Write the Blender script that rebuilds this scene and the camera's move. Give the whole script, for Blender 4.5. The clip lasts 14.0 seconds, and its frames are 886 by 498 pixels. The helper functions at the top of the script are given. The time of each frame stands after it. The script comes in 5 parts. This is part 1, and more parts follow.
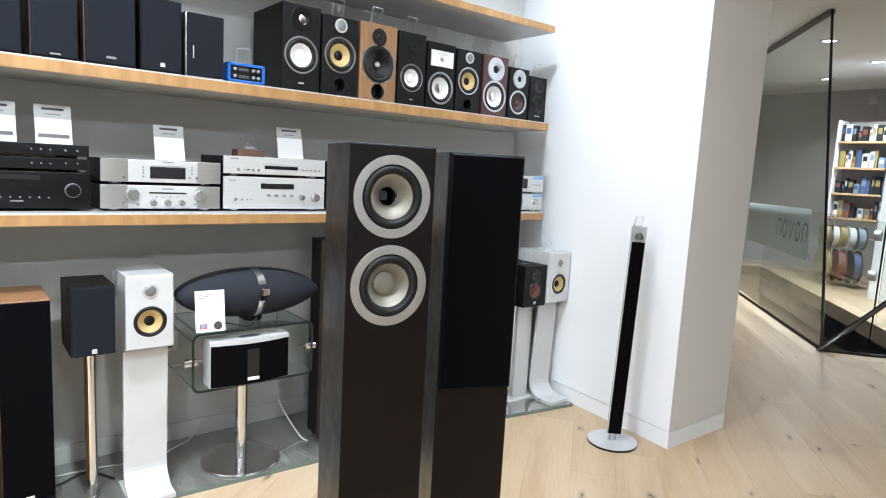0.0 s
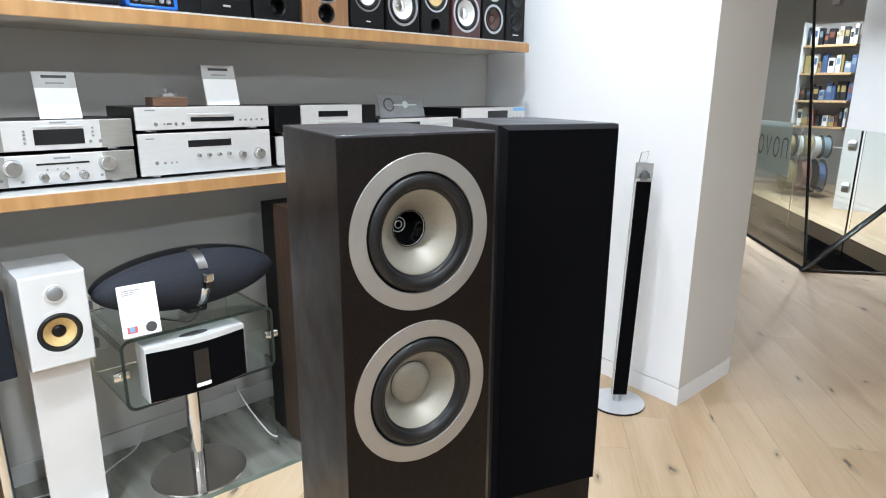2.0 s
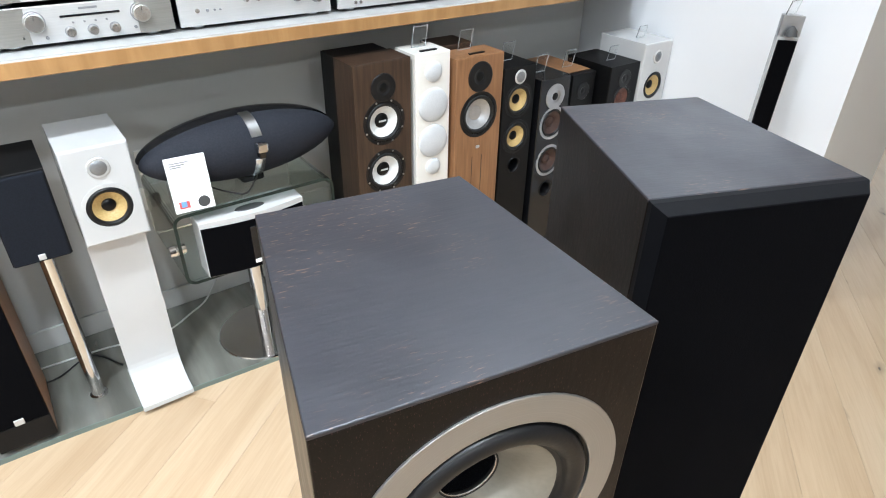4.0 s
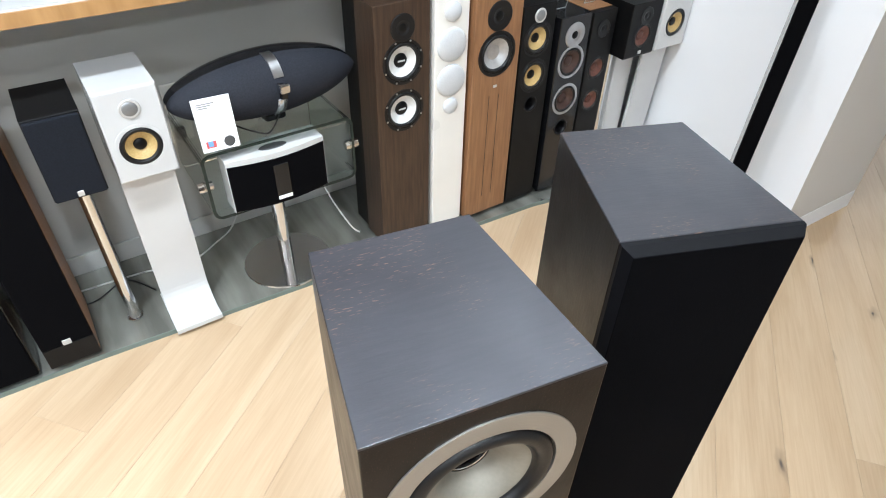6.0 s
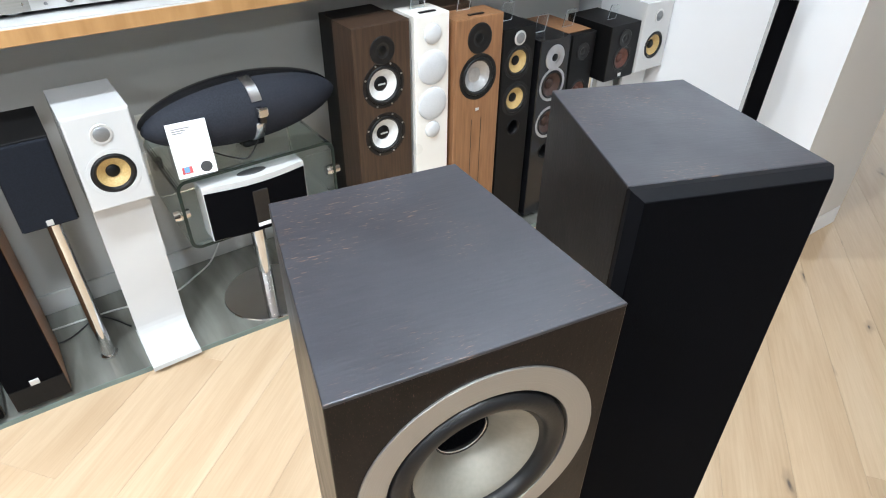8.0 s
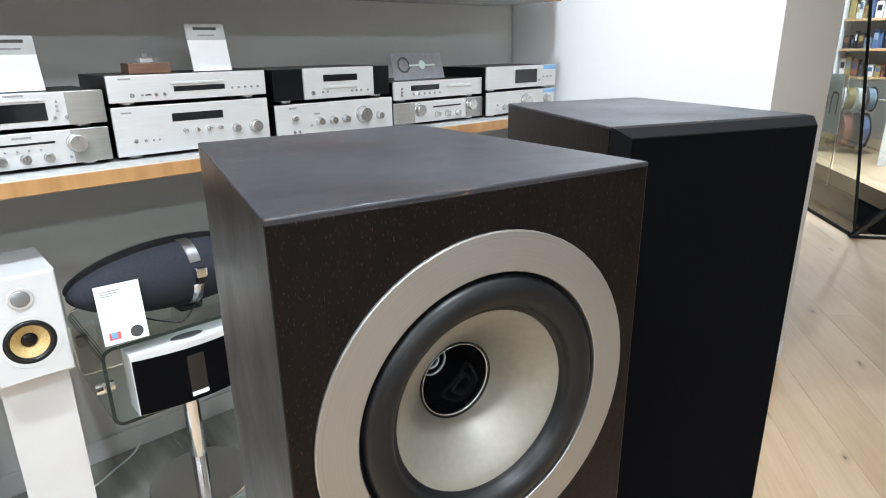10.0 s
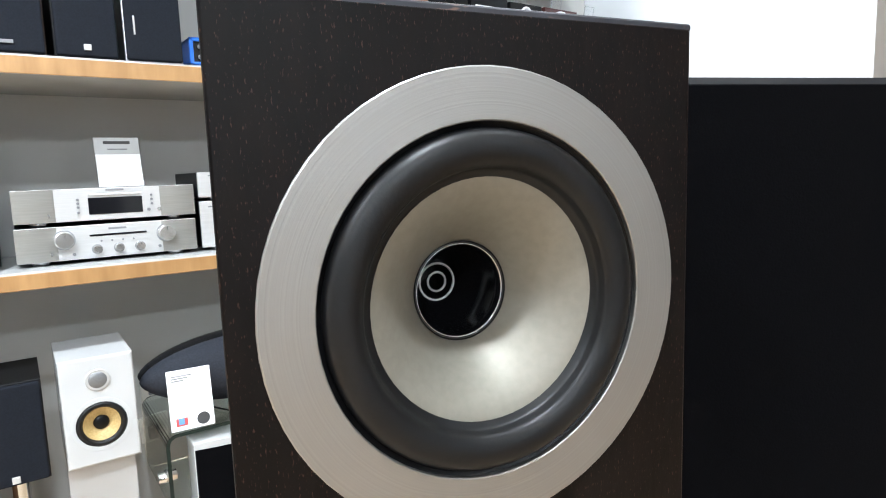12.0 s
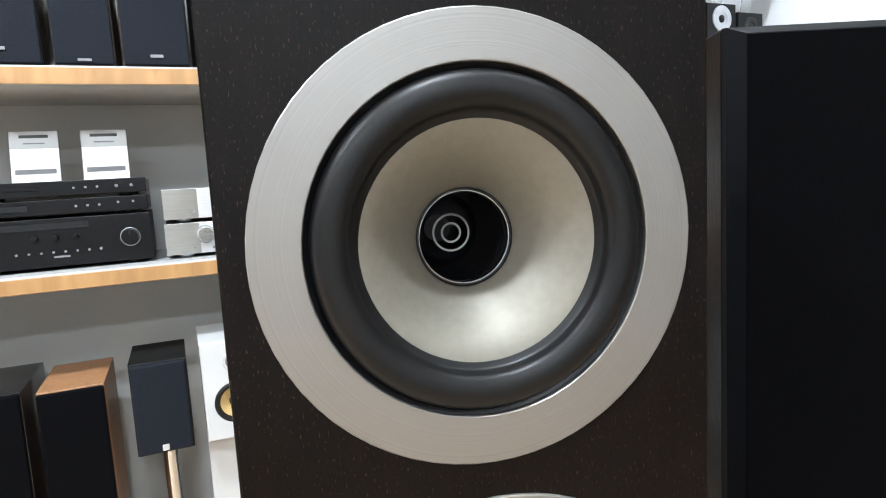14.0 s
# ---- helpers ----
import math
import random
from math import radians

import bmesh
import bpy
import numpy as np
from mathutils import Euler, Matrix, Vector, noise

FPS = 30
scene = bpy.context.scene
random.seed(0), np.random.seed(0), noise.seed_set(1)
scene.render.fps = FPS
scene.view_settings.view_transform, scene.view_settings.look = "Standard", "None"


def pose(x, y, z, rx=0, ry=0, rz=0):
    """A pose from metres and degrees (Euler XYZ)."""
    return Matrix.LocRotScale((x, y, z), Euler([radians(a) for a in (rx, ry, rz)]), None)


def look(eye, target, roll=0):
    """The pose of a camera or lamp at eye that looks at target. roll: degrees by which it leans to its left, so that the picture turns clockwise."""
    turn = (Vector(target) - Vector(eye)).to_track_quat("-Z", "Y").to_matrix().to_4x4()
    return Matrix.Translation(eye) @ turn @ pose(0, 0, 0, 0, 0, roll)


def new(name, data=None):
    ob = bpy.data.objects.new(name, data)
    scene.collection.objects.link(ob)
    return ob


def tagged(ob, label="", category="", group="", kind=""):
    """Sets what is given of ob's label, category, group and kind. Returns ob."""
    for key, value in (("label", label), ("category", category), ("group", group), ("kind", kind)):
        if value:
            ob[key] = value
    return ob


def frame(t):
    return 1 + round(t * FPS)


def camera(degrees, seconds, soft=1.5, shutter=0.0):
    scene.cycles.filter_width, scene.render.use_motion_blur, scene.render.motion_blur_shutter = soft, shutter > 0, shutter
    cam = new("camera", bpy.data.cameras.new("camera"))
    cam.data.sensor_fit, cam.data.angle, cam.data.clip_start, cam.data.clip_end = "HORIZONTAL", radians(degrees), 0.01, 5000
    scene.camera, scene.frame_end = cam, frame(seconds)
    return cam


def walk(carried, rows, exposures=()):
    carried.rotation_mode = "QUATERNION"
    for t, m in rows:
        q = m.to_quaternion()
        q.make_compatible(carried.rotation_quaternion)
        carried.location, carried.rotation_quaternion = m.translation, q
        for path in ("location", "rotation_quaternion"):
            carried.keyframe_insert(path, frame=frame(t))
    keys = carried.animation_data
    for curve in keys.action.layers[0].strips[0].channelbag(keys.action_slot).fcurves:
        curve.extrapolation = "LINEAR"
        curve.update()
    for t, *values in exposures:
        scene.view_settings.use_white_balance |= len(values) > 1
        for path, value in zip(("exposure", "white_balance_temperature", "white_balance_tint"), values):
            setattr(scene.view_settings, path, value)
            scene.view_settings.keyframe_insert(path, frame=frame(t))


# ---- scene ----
cam = camera(71.39, 14.0, soft=1.1)
PATH = [
    (0, (-1.0579, -2.7658, 1.2766), (0.1874, -1.2222, 1.0187), 3.10),
    (0.5, (-1.0071, -2.6545, 1.2925), (0.2625, -1.1446, 0.9632), 2.80),
    (1, (-0.9616, -2.5267, 1.3175), (0.3299, -1.0513, 0.9233), 0.85),
    (1.5, (-0.9158, -2.4311, 1.3267), (0.4422, -1.0393, 0.8594), 0.92),
    (2, (-0.8481, -2.3437, 1.3388), (0.4872, -0.9409, 0.8399), 0.37),
    (2.5, (-0.7584, -2.2509, 1.3616), (0.4891, -0.8004, 0.7787), 0.17),
    (3, (-0.7043, -2.1941, 1.3818), (0.4492, -0.7130, 0.6921), 0.20),
    (3.5, (-0.6727, -2.1494, 1.4190), (0.3861, -0.6867, 0.5592), -0.43),
    (4, (-0.6472, -2.1071, 1.4574), (0.3546, -0.7416, 0.3935), 1.02),
    (4.2, (-0.6393, -2.0956, 1.4689), (0.3510, -0.7689, 0.3467), 1.44),
    (6.3, (-0.6664, -2.1358, 1.5660), (0.2023, -0.8658, 0.2883), 1.88),
    (6.5, (-0.6649, -2.1371, 1.5649), (0.2038, -0.8550, 0.2992), 1.96),
    (7, (-0.6668, -2.1360, 1.5556), (0.2256, -0.8585, 0.3020), 1.99),
    (7.5, (-0.6670, -2.1323, 1.5298), (0.2646, -0.8405, 0.3202), 1.49),
    (8, (-0.6568, -2.1237, 1.4865), (0.3009, -0.8188, 0.3118), 0.81),
    (8.5, (-0.6560, -2.1181, 1.4493), (0.3309, -0.7798, 0.3381), 0.11),
    (9, (-0.6610, -2.1170, 1.4222), (0.4820, -0.7459, 0.5202), 0.60),
    (9.2, (-0.6707, -2.1202, 1.4078), (0.5072, -0.7460, 0.5569), 0.01),
    (11.3, (-0.6575, -2.1165, 1.2820), (0.6727, -0.6544, 0.9772), -1.50),
    (11.5, (-0.6523, -2.1172, 1.2776), (0.6144, -0.5954, 0.9951), -1.60),
    (12, (-0.6403, -2.1193, 1.2664), (0.4900, -0.4889, 1.0134), -1.90),
    (12.5, (-0.6258, -2.1239, 1.2621), (0.3389, -0.3835, 1.0613), -3.41),
    (13, (-0.6161, -2.1310, 1.2624), (0.2260, -0.3257, 1.0848), -3.53),
    (13.5, (-0.6115, -2.1374, 1.2589), (0.1796, -0.3105, 1.0673), -3.09),
    (14, (-0.6123, -2.1418, 1.2496), (0.1687, -0.3162, 1.0106), -3.26),
]
walk(cam, [(t, look(eye, target, roll)) for t, eye, target, roll in PATH],
     exposures=[(0.0, -0.36, 5600, 5), (2.0, -0.40, 5600, 5), (9.2, -0.38, 5600, 5), (11.3, -0.28, 5600, 5), (14.0, -0.31, 5600, 5)])

# ---- world and lights ----
world = bpy.data.worlds.new("world")
scene.world = world
world.use_nodes = True
world.node_tree.nodes["Background"].inputs[0].default_value = (0.9, 0.95, 1.0, 1)
world.node_tree.nodes["Background"].inputs[1].default_value = 0.05

CEIL = 2.80
# place, watts, and tilt of each lamp towards the shelves (+y) and towards the wall end (+x)
DOWNLIGHTS_AND_FILL = [(-2.2, -1.25, 28, 8, 0), (-0.95, -1.20, 39, 6, 0), (0.25, -1.30, 16, 12, 4), (0.95, -0.82, 18, 0, 34),
              (-2.0, -2.35, 26, 26, 4), (-0.68, -2.50, 20, 22, 0), (0.35, -2.45, 6, 24, 12),
              # unseen rows behind the viewpoint, added as frontal fill and south-wall bounce
              (-2.4, -4.4, 22, 38, 6), (-0.9, -4.5, 16, 38, 8), (0.6, -4.4, 6, 38, 0),
              (-2.4, -5.1, 42, -25, 0), (-0.7, -5.1, 42, -25, 0), (1.0, -5.1, 24, -25, 0),
              # two unseen lamps added to bounce fill off the west wall
              (-3.7, -1.9, 60, 16, 0), (-3.7, -3.2, 60, 20, 0),
              # the lamps at x 7.55 and 6.9 are added to brighten the far room
              (3.3, -2.6, 4, 0, 0), (3.5, -0.2, 5, 0, 0), (6.1, -0.05, 52, 0, 0), (8.55, 0.85, 24, 0, 0), (7.55, -0.05, 58, 0, 0), (6.9, -1.9, 60, 0, 0)]


# ---- materials ----
def nodes_of(name):
    m = bpy.data.materials.new(name)
    m.use_nodes = True
    nt = m.node_tree
    return m, nt, nt.nodes["Principled BSDF"]


def surface(name, c1, c2=None, rough=0.5, metal=0.0, scale=8.0, stretch=(1, 1, 1), bump=0.05, fine=150.0, spec=0.5, coat=0.0,
            detail=5.0, lo=0.35, hi=0.65, per_object=0.0, rough_var=0.08):
    """Two colours mixed by a stretched noise, a fine relief and a slow change of gloss."""
    m, nt, p = nodes_of(name)
    c2 = c2 or tuple(c * 0.86 for c in c1)
    tc = nt.nodes.new("ShaderNodeTexCoord")
    mp = nt.nodes.new("ShaderNodeMapping")
    mp.inputs["Scale"].default_value = stretch
    src = tc.outputs["Object"]
    info = nt.nodes.new("ShaderNodeObjectInfo")
    if per_object:
        mul = nt.nodes.new("ShaderNodeMath")
        mul.operation, mul.inputs[1].default_value = "MULTIPLY", 37.0
        nt.links.new(info.outputs["Random"], mul.inputs[0])
        add = nt.nodes.new("ShaderNodeVectorMath")
        nt.links.new(src, add.inputs[0])
        nt.links.new(mul.outputs[0], add.inputs[1])
        src = add.outputs[0]
    nt.links.new(src, mp.inputs[0])
    n1 = nt.nodes.new("ShaderNodeTexNoise")
    n1.inputs["Scale"].default_value, n1.inputs["Detail"].default_value = scale, detail
    nt.links.new(mp.outputs[0], n1.inputs["Vector"])
    ramp = nt.nodes.new("ShaderNodeValToRGB")
    ramp.color_ramp.elements[0].position, ramp.color_ramp.elements[1].position = lo, hi
    ramp.color_ramp.elements[0].color, ramp.color_ramp.elements[1].color = (*c2, 1), (*c1, 1)
    nt.links.new(n1.outputs["Fac"], ramp.inputs[0])
    col = ramp.outputs[0]
    if per_object:
        hsv = nt.nodes.new("ShaderNodeHueSaturation")
        mr = nt.nodes.new("ShaderNodeMapRange")
        mr.inputs["To Min"].default_value, mr.inputs["To Max"].default_value = 1 - per_object, 1 + per_object
        nt.links.new(info.outputs["Random"], mr.inputs["Value"])
        nt.links.new(mr.outputs[0], hsv.inputs["Value"])
        nt.links.new(col, hsv.inputs["Color"])
        col = hsv.outputs[0]
    nt.links.new(col, p.inputs["Base Color"])
    n2 = nt.nodes.new("ShaderNodeTexNoise")
    n2.inputs["Scale"].default_value, n2.inputs["Detail"].default_value = fine, 3
    nt.links.new(mp.outputs[0], n2.inputs["Vector"])
    b = nt.nodes.new("ShaderNodeBump")
    b.inputs["Strength"].default_value, b.inputs["Distance"].default_value = bump, 0.002
    nt.links.new(n2.outputs["Fac"], b.inputs["Height"])
    nt.links.new(b.outputs[0], p.inputs["Normal"])
    n3 = nt.nodes.new("ShaderNodeTexNoise")
    n3.inputs["Scale"].default_value = 3.0
    nt.links.new(tc.outputs["Object"], n3.inputs["Vector"])
    mr2 = nt.nodes.new("ShaderNodeMapRange")
    mr2.inputs["To Min"].default_value, mr2.inputs["To Max"].default_value = max(0.02, rough - rough_var), min(1, rough + rough_var)
    nt.links.new(n3.outputs["Fac"], mr2.inputs["Value"])
    nt.links.new(mr2.outputs[0], p.inputs["Roughness"])
    p.inputs["Metallic"].default_value = metal
    p.inputs["Specular IOR Level"].default_value = spec
    p.inputs["Coat Weight"].default_value = coat
    p.inputs["Coat Roughness"].default_value = 0.08
    return m


def glass(name, tint=(0.93, 0.98, 0.96), rough=0.0, ior=1.45):
    m, nt, p = nodes_of(name)
    p.inputs["Base Color"].default_value = (*tint, 1)
    p.inputs["Transmission Weight"].default_value = 1.0
    p.inputs["Roughness"].default_value = rough
    p.inputs["IOR"].default_value = ior
    return m


def glow(name, colour, strength):
    m, nt, p = nodes_of(name)
    p.inputs["Emission Color"].default_value = (*colour, 1)
    p.inputs["Emission Strength"].default_value = strength
    return m


def oak_floor():
    """Pale oiled oak: streaks along the board, cathedral grain, sparse dark knots, a tone of its own for each board."""
    m, nt, p = nodes_of("oak_plank")
    L = nt.links.new
    tc, info = nt.nodes.new("ShaderNodeTexCoord"), nt.nodes.new("ShaderNodeObjectInfo")
    mul = nt.nodes.new("ShaderNodeMath")
    mul.operation, mul.inputs[1].default_value = "MULTIPLY", 91.0
    L(info.outputs["Random"], mul.inputs[0])
    add = nt.nodes.new("ShaderNodeVectorMath")
    L(tc.outputs["Object"], add.inputs[0]), L(mul.outputs[0], add.inputs[1])

    def tex(scale, stretch, detail=6.0, dist=0.0):
        mp, n = nt.nodes.new("ShaderNodeMapping"), nt.nodes.new("ShaderNodeTexNoise")
        mp.inputs["Scale"].default_value = stretch
        n.inputs["Scale"].default_value, n.inputs["Detail"].default_value, n.inputs["Distortion"].default_value = scale, detail, dist
        L(add.outputs[0], mp.inputs[0]), L(mp.outputs[0], n.inputs["Vector"])
        return n.outputs["Fac"]

    def ramp(fac, stops):
        r = nt.nodes.new("ShaderNodeValToRGB")
        e = r.color_ramp.elements
        e[0].position, e[0].color = stops[0][0], (*stops[0][1], 1)
        e[1].position, e[1].color = stops[-1][0], (*stops[-1][1], 1)
        for pos, c in stops[1:-1]:
            e.new(pos).color = (*c, 1)
        L(fac, r.inputs[0])
        return r.outputs[0]

    def mix(fac, a, b, mode="MIX"):
        x = nt.nodes.new("ShaderNodeMix")
        x.data_type, x.blend_type = "RGBA", mode
        if isinstance(fac, float):
            x.inputs[0].default_value = fac
        else:
            L(fac, x.inputs[0])
        L(a, x.inputs[6]), L(b, x.inputs[7])
        return x.outputs[2]

    broad = ramp(tex(1.6, (0.5, 3.5, 1), 3, 0.4), [(0.3, (0.40, 0.282, 0.17)), (0.55, (0.48, 0.358, 0.23)), (0.75, (0.53, 0.415, 0.285))])
    grain = ramp(tex(9.0, (0.7, 14, 1), 8, 0.6), [(0.3, (0.80, 0.76, 0.70)), (0.62, (1.0, 1.0, 1.0))])
    col = mix(0.42, broad, grain, "MULTIPLY")
    mp, vor = nt.nodes.new("ShaderNodeMapping"), nt.nodes.new("ShaderNodeTexVoronoi")
    mp.inputs["Scale"].default_value = (0.62, 1.5, 1)
    vor.inputs["Scale"].default_value, vor.voronoi_dimensions = 2.6, "2D"
    warp = nt.nodes.new("ShaderNodeVectorMath")
    L(add.outputs[0], mp.inputs[0])
    nz = nt.nodes.new("ShaderNodeTexNoise")
    nz.inputs["Scale"].default_value = 14.0
    L(mp.outputs[0], nz.inputs["Vector"])
    sc = nt.nodes.new("ShaderNodeVectorMath")
    sc.operation = "SCALE"
    sc.inputs["Scale"].default_value = 0.09
    L(nz.outputs["Color"], sc.inputs[0])
    L(mp.outputs[0], warp.inputs[0]), L(sc.outputs[0], warp.inputs[1])
    L(warp.outputs[0], vor.inputs["Vector"])
    knot = ramp(vor.outputs["Distance"], [(0.012, (1, 1, 1)), (0.034, (0.35, 0.35, 0.35)), (0.085, (0, 0, 0))])
    some = ramp(vor.outputs["Color"], [(0.34, (0, 0, 0)), (0.42, (1, 1, 1))])
    kf = mix(1.0, knot, some, "MULTIPLY")
    dark = nt.nodes.new("ShaderNodeRGB")
    dark.outputs[0].default_value = (0.085, 0.065, 0.05, 1)
    col = mix(kf, col, dark.outputs[0])
    hsv, mr = nt.nodes.new("ShaderNodeHueSaturation"), nt.nodes.new("ShaderNodeMapRange")
    mr.inputs["To Min"].default_value, mr.inputs["To Max"].default_value = 0.965, 1.035
    L(info.outputs["Random"], mr.inputs["Value"]), L(mr.outputs[0], hsv.inputs["Value"]), L(col, hsv.inputs["Color"])
    L(hsv.outputs[0], p.inputs["Base Color"])
    b = nt.nodes.new("ShaderNodeBump")
    b.inputs["Strength"].default_value, b.inputs["Distance"].default_value = 0.12, 0.002
    L(tex(30.0, (0.5, 14, 1)), b.inputs["Height"]), L(b.outputs[0], p.inputs["Normal"])
    p.inputs["Roughness"].default_value = 0.42
    return m


def veneer(name, stretch, rough, fleck, dark, light, spec, patch, fine):
    """Near-black oiled wenge: fine pores along the grain and patches of pale brown flecks."""
    m, nt, p = nodes_of(name)
    L = nt.links.new
    tc = nt.nodes.new("ShaderNodeTexCoord")
    mp = nt.nodes.new("ShaderNodeMapping")
    mp.inputs["Scale"].default_value = stretch
    L(tc.outputs["Object"], mp.inputs[0])

    def tex(scale, src, lo, hi, detail=4.0):
        n, r = nt.nodes.new("ShaderNodeTexNoise"), nt.nodes.new("ShaderNodeMapRange")
        n.inputs["Scale"].default_value, n.inputs["Detail"].default_value = scale, detail
        r.inputs["From Min"].default_value, r.inputs["From Max"].default_value = lo, hi
        L(src, n.inputs["Vector"]), L(n.outputs["Fac"], r.inputs["Value"])
        return r.outputs[0]

    def mix(fac, a, b):
        x = nt.nodes.new("ShaderNodeMix")
        x.data_type = "RGBA"
        L(fac, x.inputs[0])
        for k, v in ((6, a), (7, b)):
            if isinstance(v, tuple):
                x.inputs[k].default_value = (*v, 1)
            else:
                L(v, x.inputs[k])
        return x.outputs[2]

    base = mix(tex(30, mp.outputs[0], 0.3, 0.7, 7), dark, light)
    times = nt.nodes.new("ShaderNodeMath")
    times.operation = "MULTIPLY"
    L(tex(fine, mp.outputs[0], 0.62, 0.72, 2), times.inputs[0]), L(tex(14, tc.outputs["Object"], patch, patch + 0.15, 2), times.inputs[1])
    fac = times.outputs[0]
    L(mix(fac, base, fleck), p.inputs["Base Color"])
    b = nt.nodes.new("ShaderNodeBump")
    b.inputs["Strength"].default_value, b.inputs["Distance"].default_value = 0.12, 0.0006
    L(tex(70, mp.outputs[0], 0.2, 0.8, 5), b.inputs["Height"]), L(b.outputs[0], p.inputs["Normal"])
    r = nt.nodes.new("ShaderNodeMapRange")
    r.inputs["To Min"].default_value, r.inputs["To Max"].default_value = rough - 0.06, rough + 0.06
    L(tex(25, tc.outputs["Object"], 0.3, 0.7), r.inputs["Value"]), L(r.outputs[0], p.inputs["Roughness"])
    p.inputs["Specular IOR Level"].default_value = spec
    return m


def turned_ring(name, zc):
    """Brushed ring: fine turning marks round the drive unit's axis at height zc."""
    m, nt, p = nodes_of(name)
    L = nt.links.new
    tc, mv, ln, n = [nt.nodes.new(k) for k in ("ShaderNodeTexCoord", "ShaderNodeVectorMath", "ShaderNodeVectorMath", "ShaderNodeTexNoise")]
    mv.operation, ln.operation = "MULTIPLY_ADD", "LENGTH"
    mv.inputs[1].default_value, mv.inputs[2].default_value = (1, 0, 1), (0, 0, -zc)
    L(tc.outputs["Object"], mv.inputs[0]), L(mv.outputs[0], ln.inputs[0])
    n.noise_dimensions = "1D"
    n.inputs["Scale"].default_value, n.inputs["Detail"].default_value = 1500.0, 3.0
    L(ln.outputs["Value"], n.inputs["W"])
    x, b = nt.nodes.new("ShaderNodeMix"), nt.nodes.new("ShaderNodeBump")
    x.data_type = "RGBA"
    x.inputs[6].default_value, x.inputs[7].default_value = (0.36, 0.35, 0.33, 1), (0.42, 0.408, 0.385, 1)
    L(n.outputs["Fac"], x.inputs[0]), L(x.outputs[2], p.inputs["Base Color"])
    b.inputs["Strength"].default_value, b.inputs["Distance"].default_value = 0.10, 0.0004
    L(n.outputs["Fac"], b.inputs["Height"]), L(b.outputs[0], p.inputs["Normal"])
    p.inputs["Metallic"].default_value, p.inputs["Roughness"].default_value = 0.85, 0.38
    return m


M = {}
M["wall"] = surface("grey_wall_paint", (0.50, 0.497, 0.475), (0.475, 0.472, 0.45), 0.75, scale=1.5, bump=0.12, fine=220)
M["white_wall"] = surface("white_wall_paint", (0.80, 0.81, 0.83), (0.77, 0.78, 0.80), 0.6, scale=1.2, bump=0.1, fine=240)
M["warm_wall"] = surface("pale_grey_paint", (0.62, 0.63, 0.64), (0.58, 0.59, 0.60), 0.7, scale=1.2, bump=0.1, fine=240)
M["end_face_wall"] = surface("warm_grey_end_face", (0.64, 0.625, 0.60), (0.61, 0.595, 0.57), 0.65, scale=1.2, bump=0.1, fine=240)
M["far_wall"] = surface("taupe_wall_paint", (0.42, 0.40, 0.38), (0.39, 0.37, 0.35), 0.8, scale=1.0, bump=0.1)
M["ceiling"] = surface("ceiling_paint", (0.78, 0.78, 0.77), (0.75, 0.75, 0.74), 0.85, scale=1.0, bump=0.05)
M["plank"] = oak_floor()
M["sub"] = surface("dark_joint", (0.20, 0.145, 0.09), None, 0.8)
M["shelf_oak"] = surface("shelf_oak", (0.54, 0.365, 0.195), (0.44, 0.28, 0.135), 0.45, scale=6, stretch=(0.6, 6, 6), bump=0.1, fine=90)
M["shelf_top"] = surface("shelf_laminate", (0.50, 0.50, 0.49), (0.45, 0.45, 0.44), 0.22, scale=5)
M["wenge"] = veneer("wenge_veneer", (5, 5, 1.6), 0.34, (0.062, 0.032, 0.025), (0.0014, 0.0009, 0.0009), (0.0050, 0.0028, 0.0023), 0.20, 0.25, 330)
# bluish, lighter copy of the veneer; ceiling sheen put into base and specular tint
M["wenge_top_sheen"] = veneer("wenge_top_sheen", (1.3, 8, 5), 0.42, (0.145, 0.082, 0.05), (0.0085, 0.0082, 0.0122), (0.0155, 0.0140, 0.0185), 0.85, 0.47, 135)
M["wenge_top_sheen"].node_tree.nodes["Principled BSDF"].inputs["Specular Tint"].default_value = (0.90, 0.93, 1.0, 1)
M["grille"] = surface("black_grille_cloth", (0.0017, 0.0017, 0.0024), (0.0012, 0.0012, 0.0018), 0.9, scale=300, bump=0.1, fine=900, spec=0.06)
M["grille_blue"] = surface("charcoal_grille_cloth", (0.0095, 0.0112, 0.0165), (0.0070, 0.0084, 0.0122), 0.85, scale=260, bump=0.15, fine=800, spec=0.15)
M["brushed"] = surface("brushed_champagne_metal", (0.47, 0.455, 0.43), (0.43, 0.415, 0.39), 0.40, 0.85, scale=260, stretch=(1, 1, 1), bump=0.02, fine=300)
M["cone"] = surface("champagne_cone", (0.265, 0.245, 0.202), (0.245, 0.226, 0.186), 0.5, 0.45, scale=400, bump=0.015, fine=900)
M["rubber"] = surface("black_rubber", (0.0065, 0.0065, 0.007), (0.005, 0.005, 0.0055), 0.38, scale=40, bump=0.05, fine=400, spec=0.36)
M["black"] = surface("satin_black", (0.0036, 0.0036, 0.0042), (0.0026, 0.0026, 0.003), 0.34, scale=20, bump=0.03, spec=0.24)
M["gloss_black"] = surface("gloss_black", (0.008, 0.008, 0.009), (0.006, 0.006, 0.007), 0.12, scale=20, bump=0.0, rough_var=0.03)
M["black_ash"] = surface("black_ash_veneer", (0.0042, 0.0041, 0.0044), (0.0024, 0.0024, 0.0026), 0.5, scale=30, stretch=(6, 6, 0.5), bump=0.1, fine=90, spec=0.22)
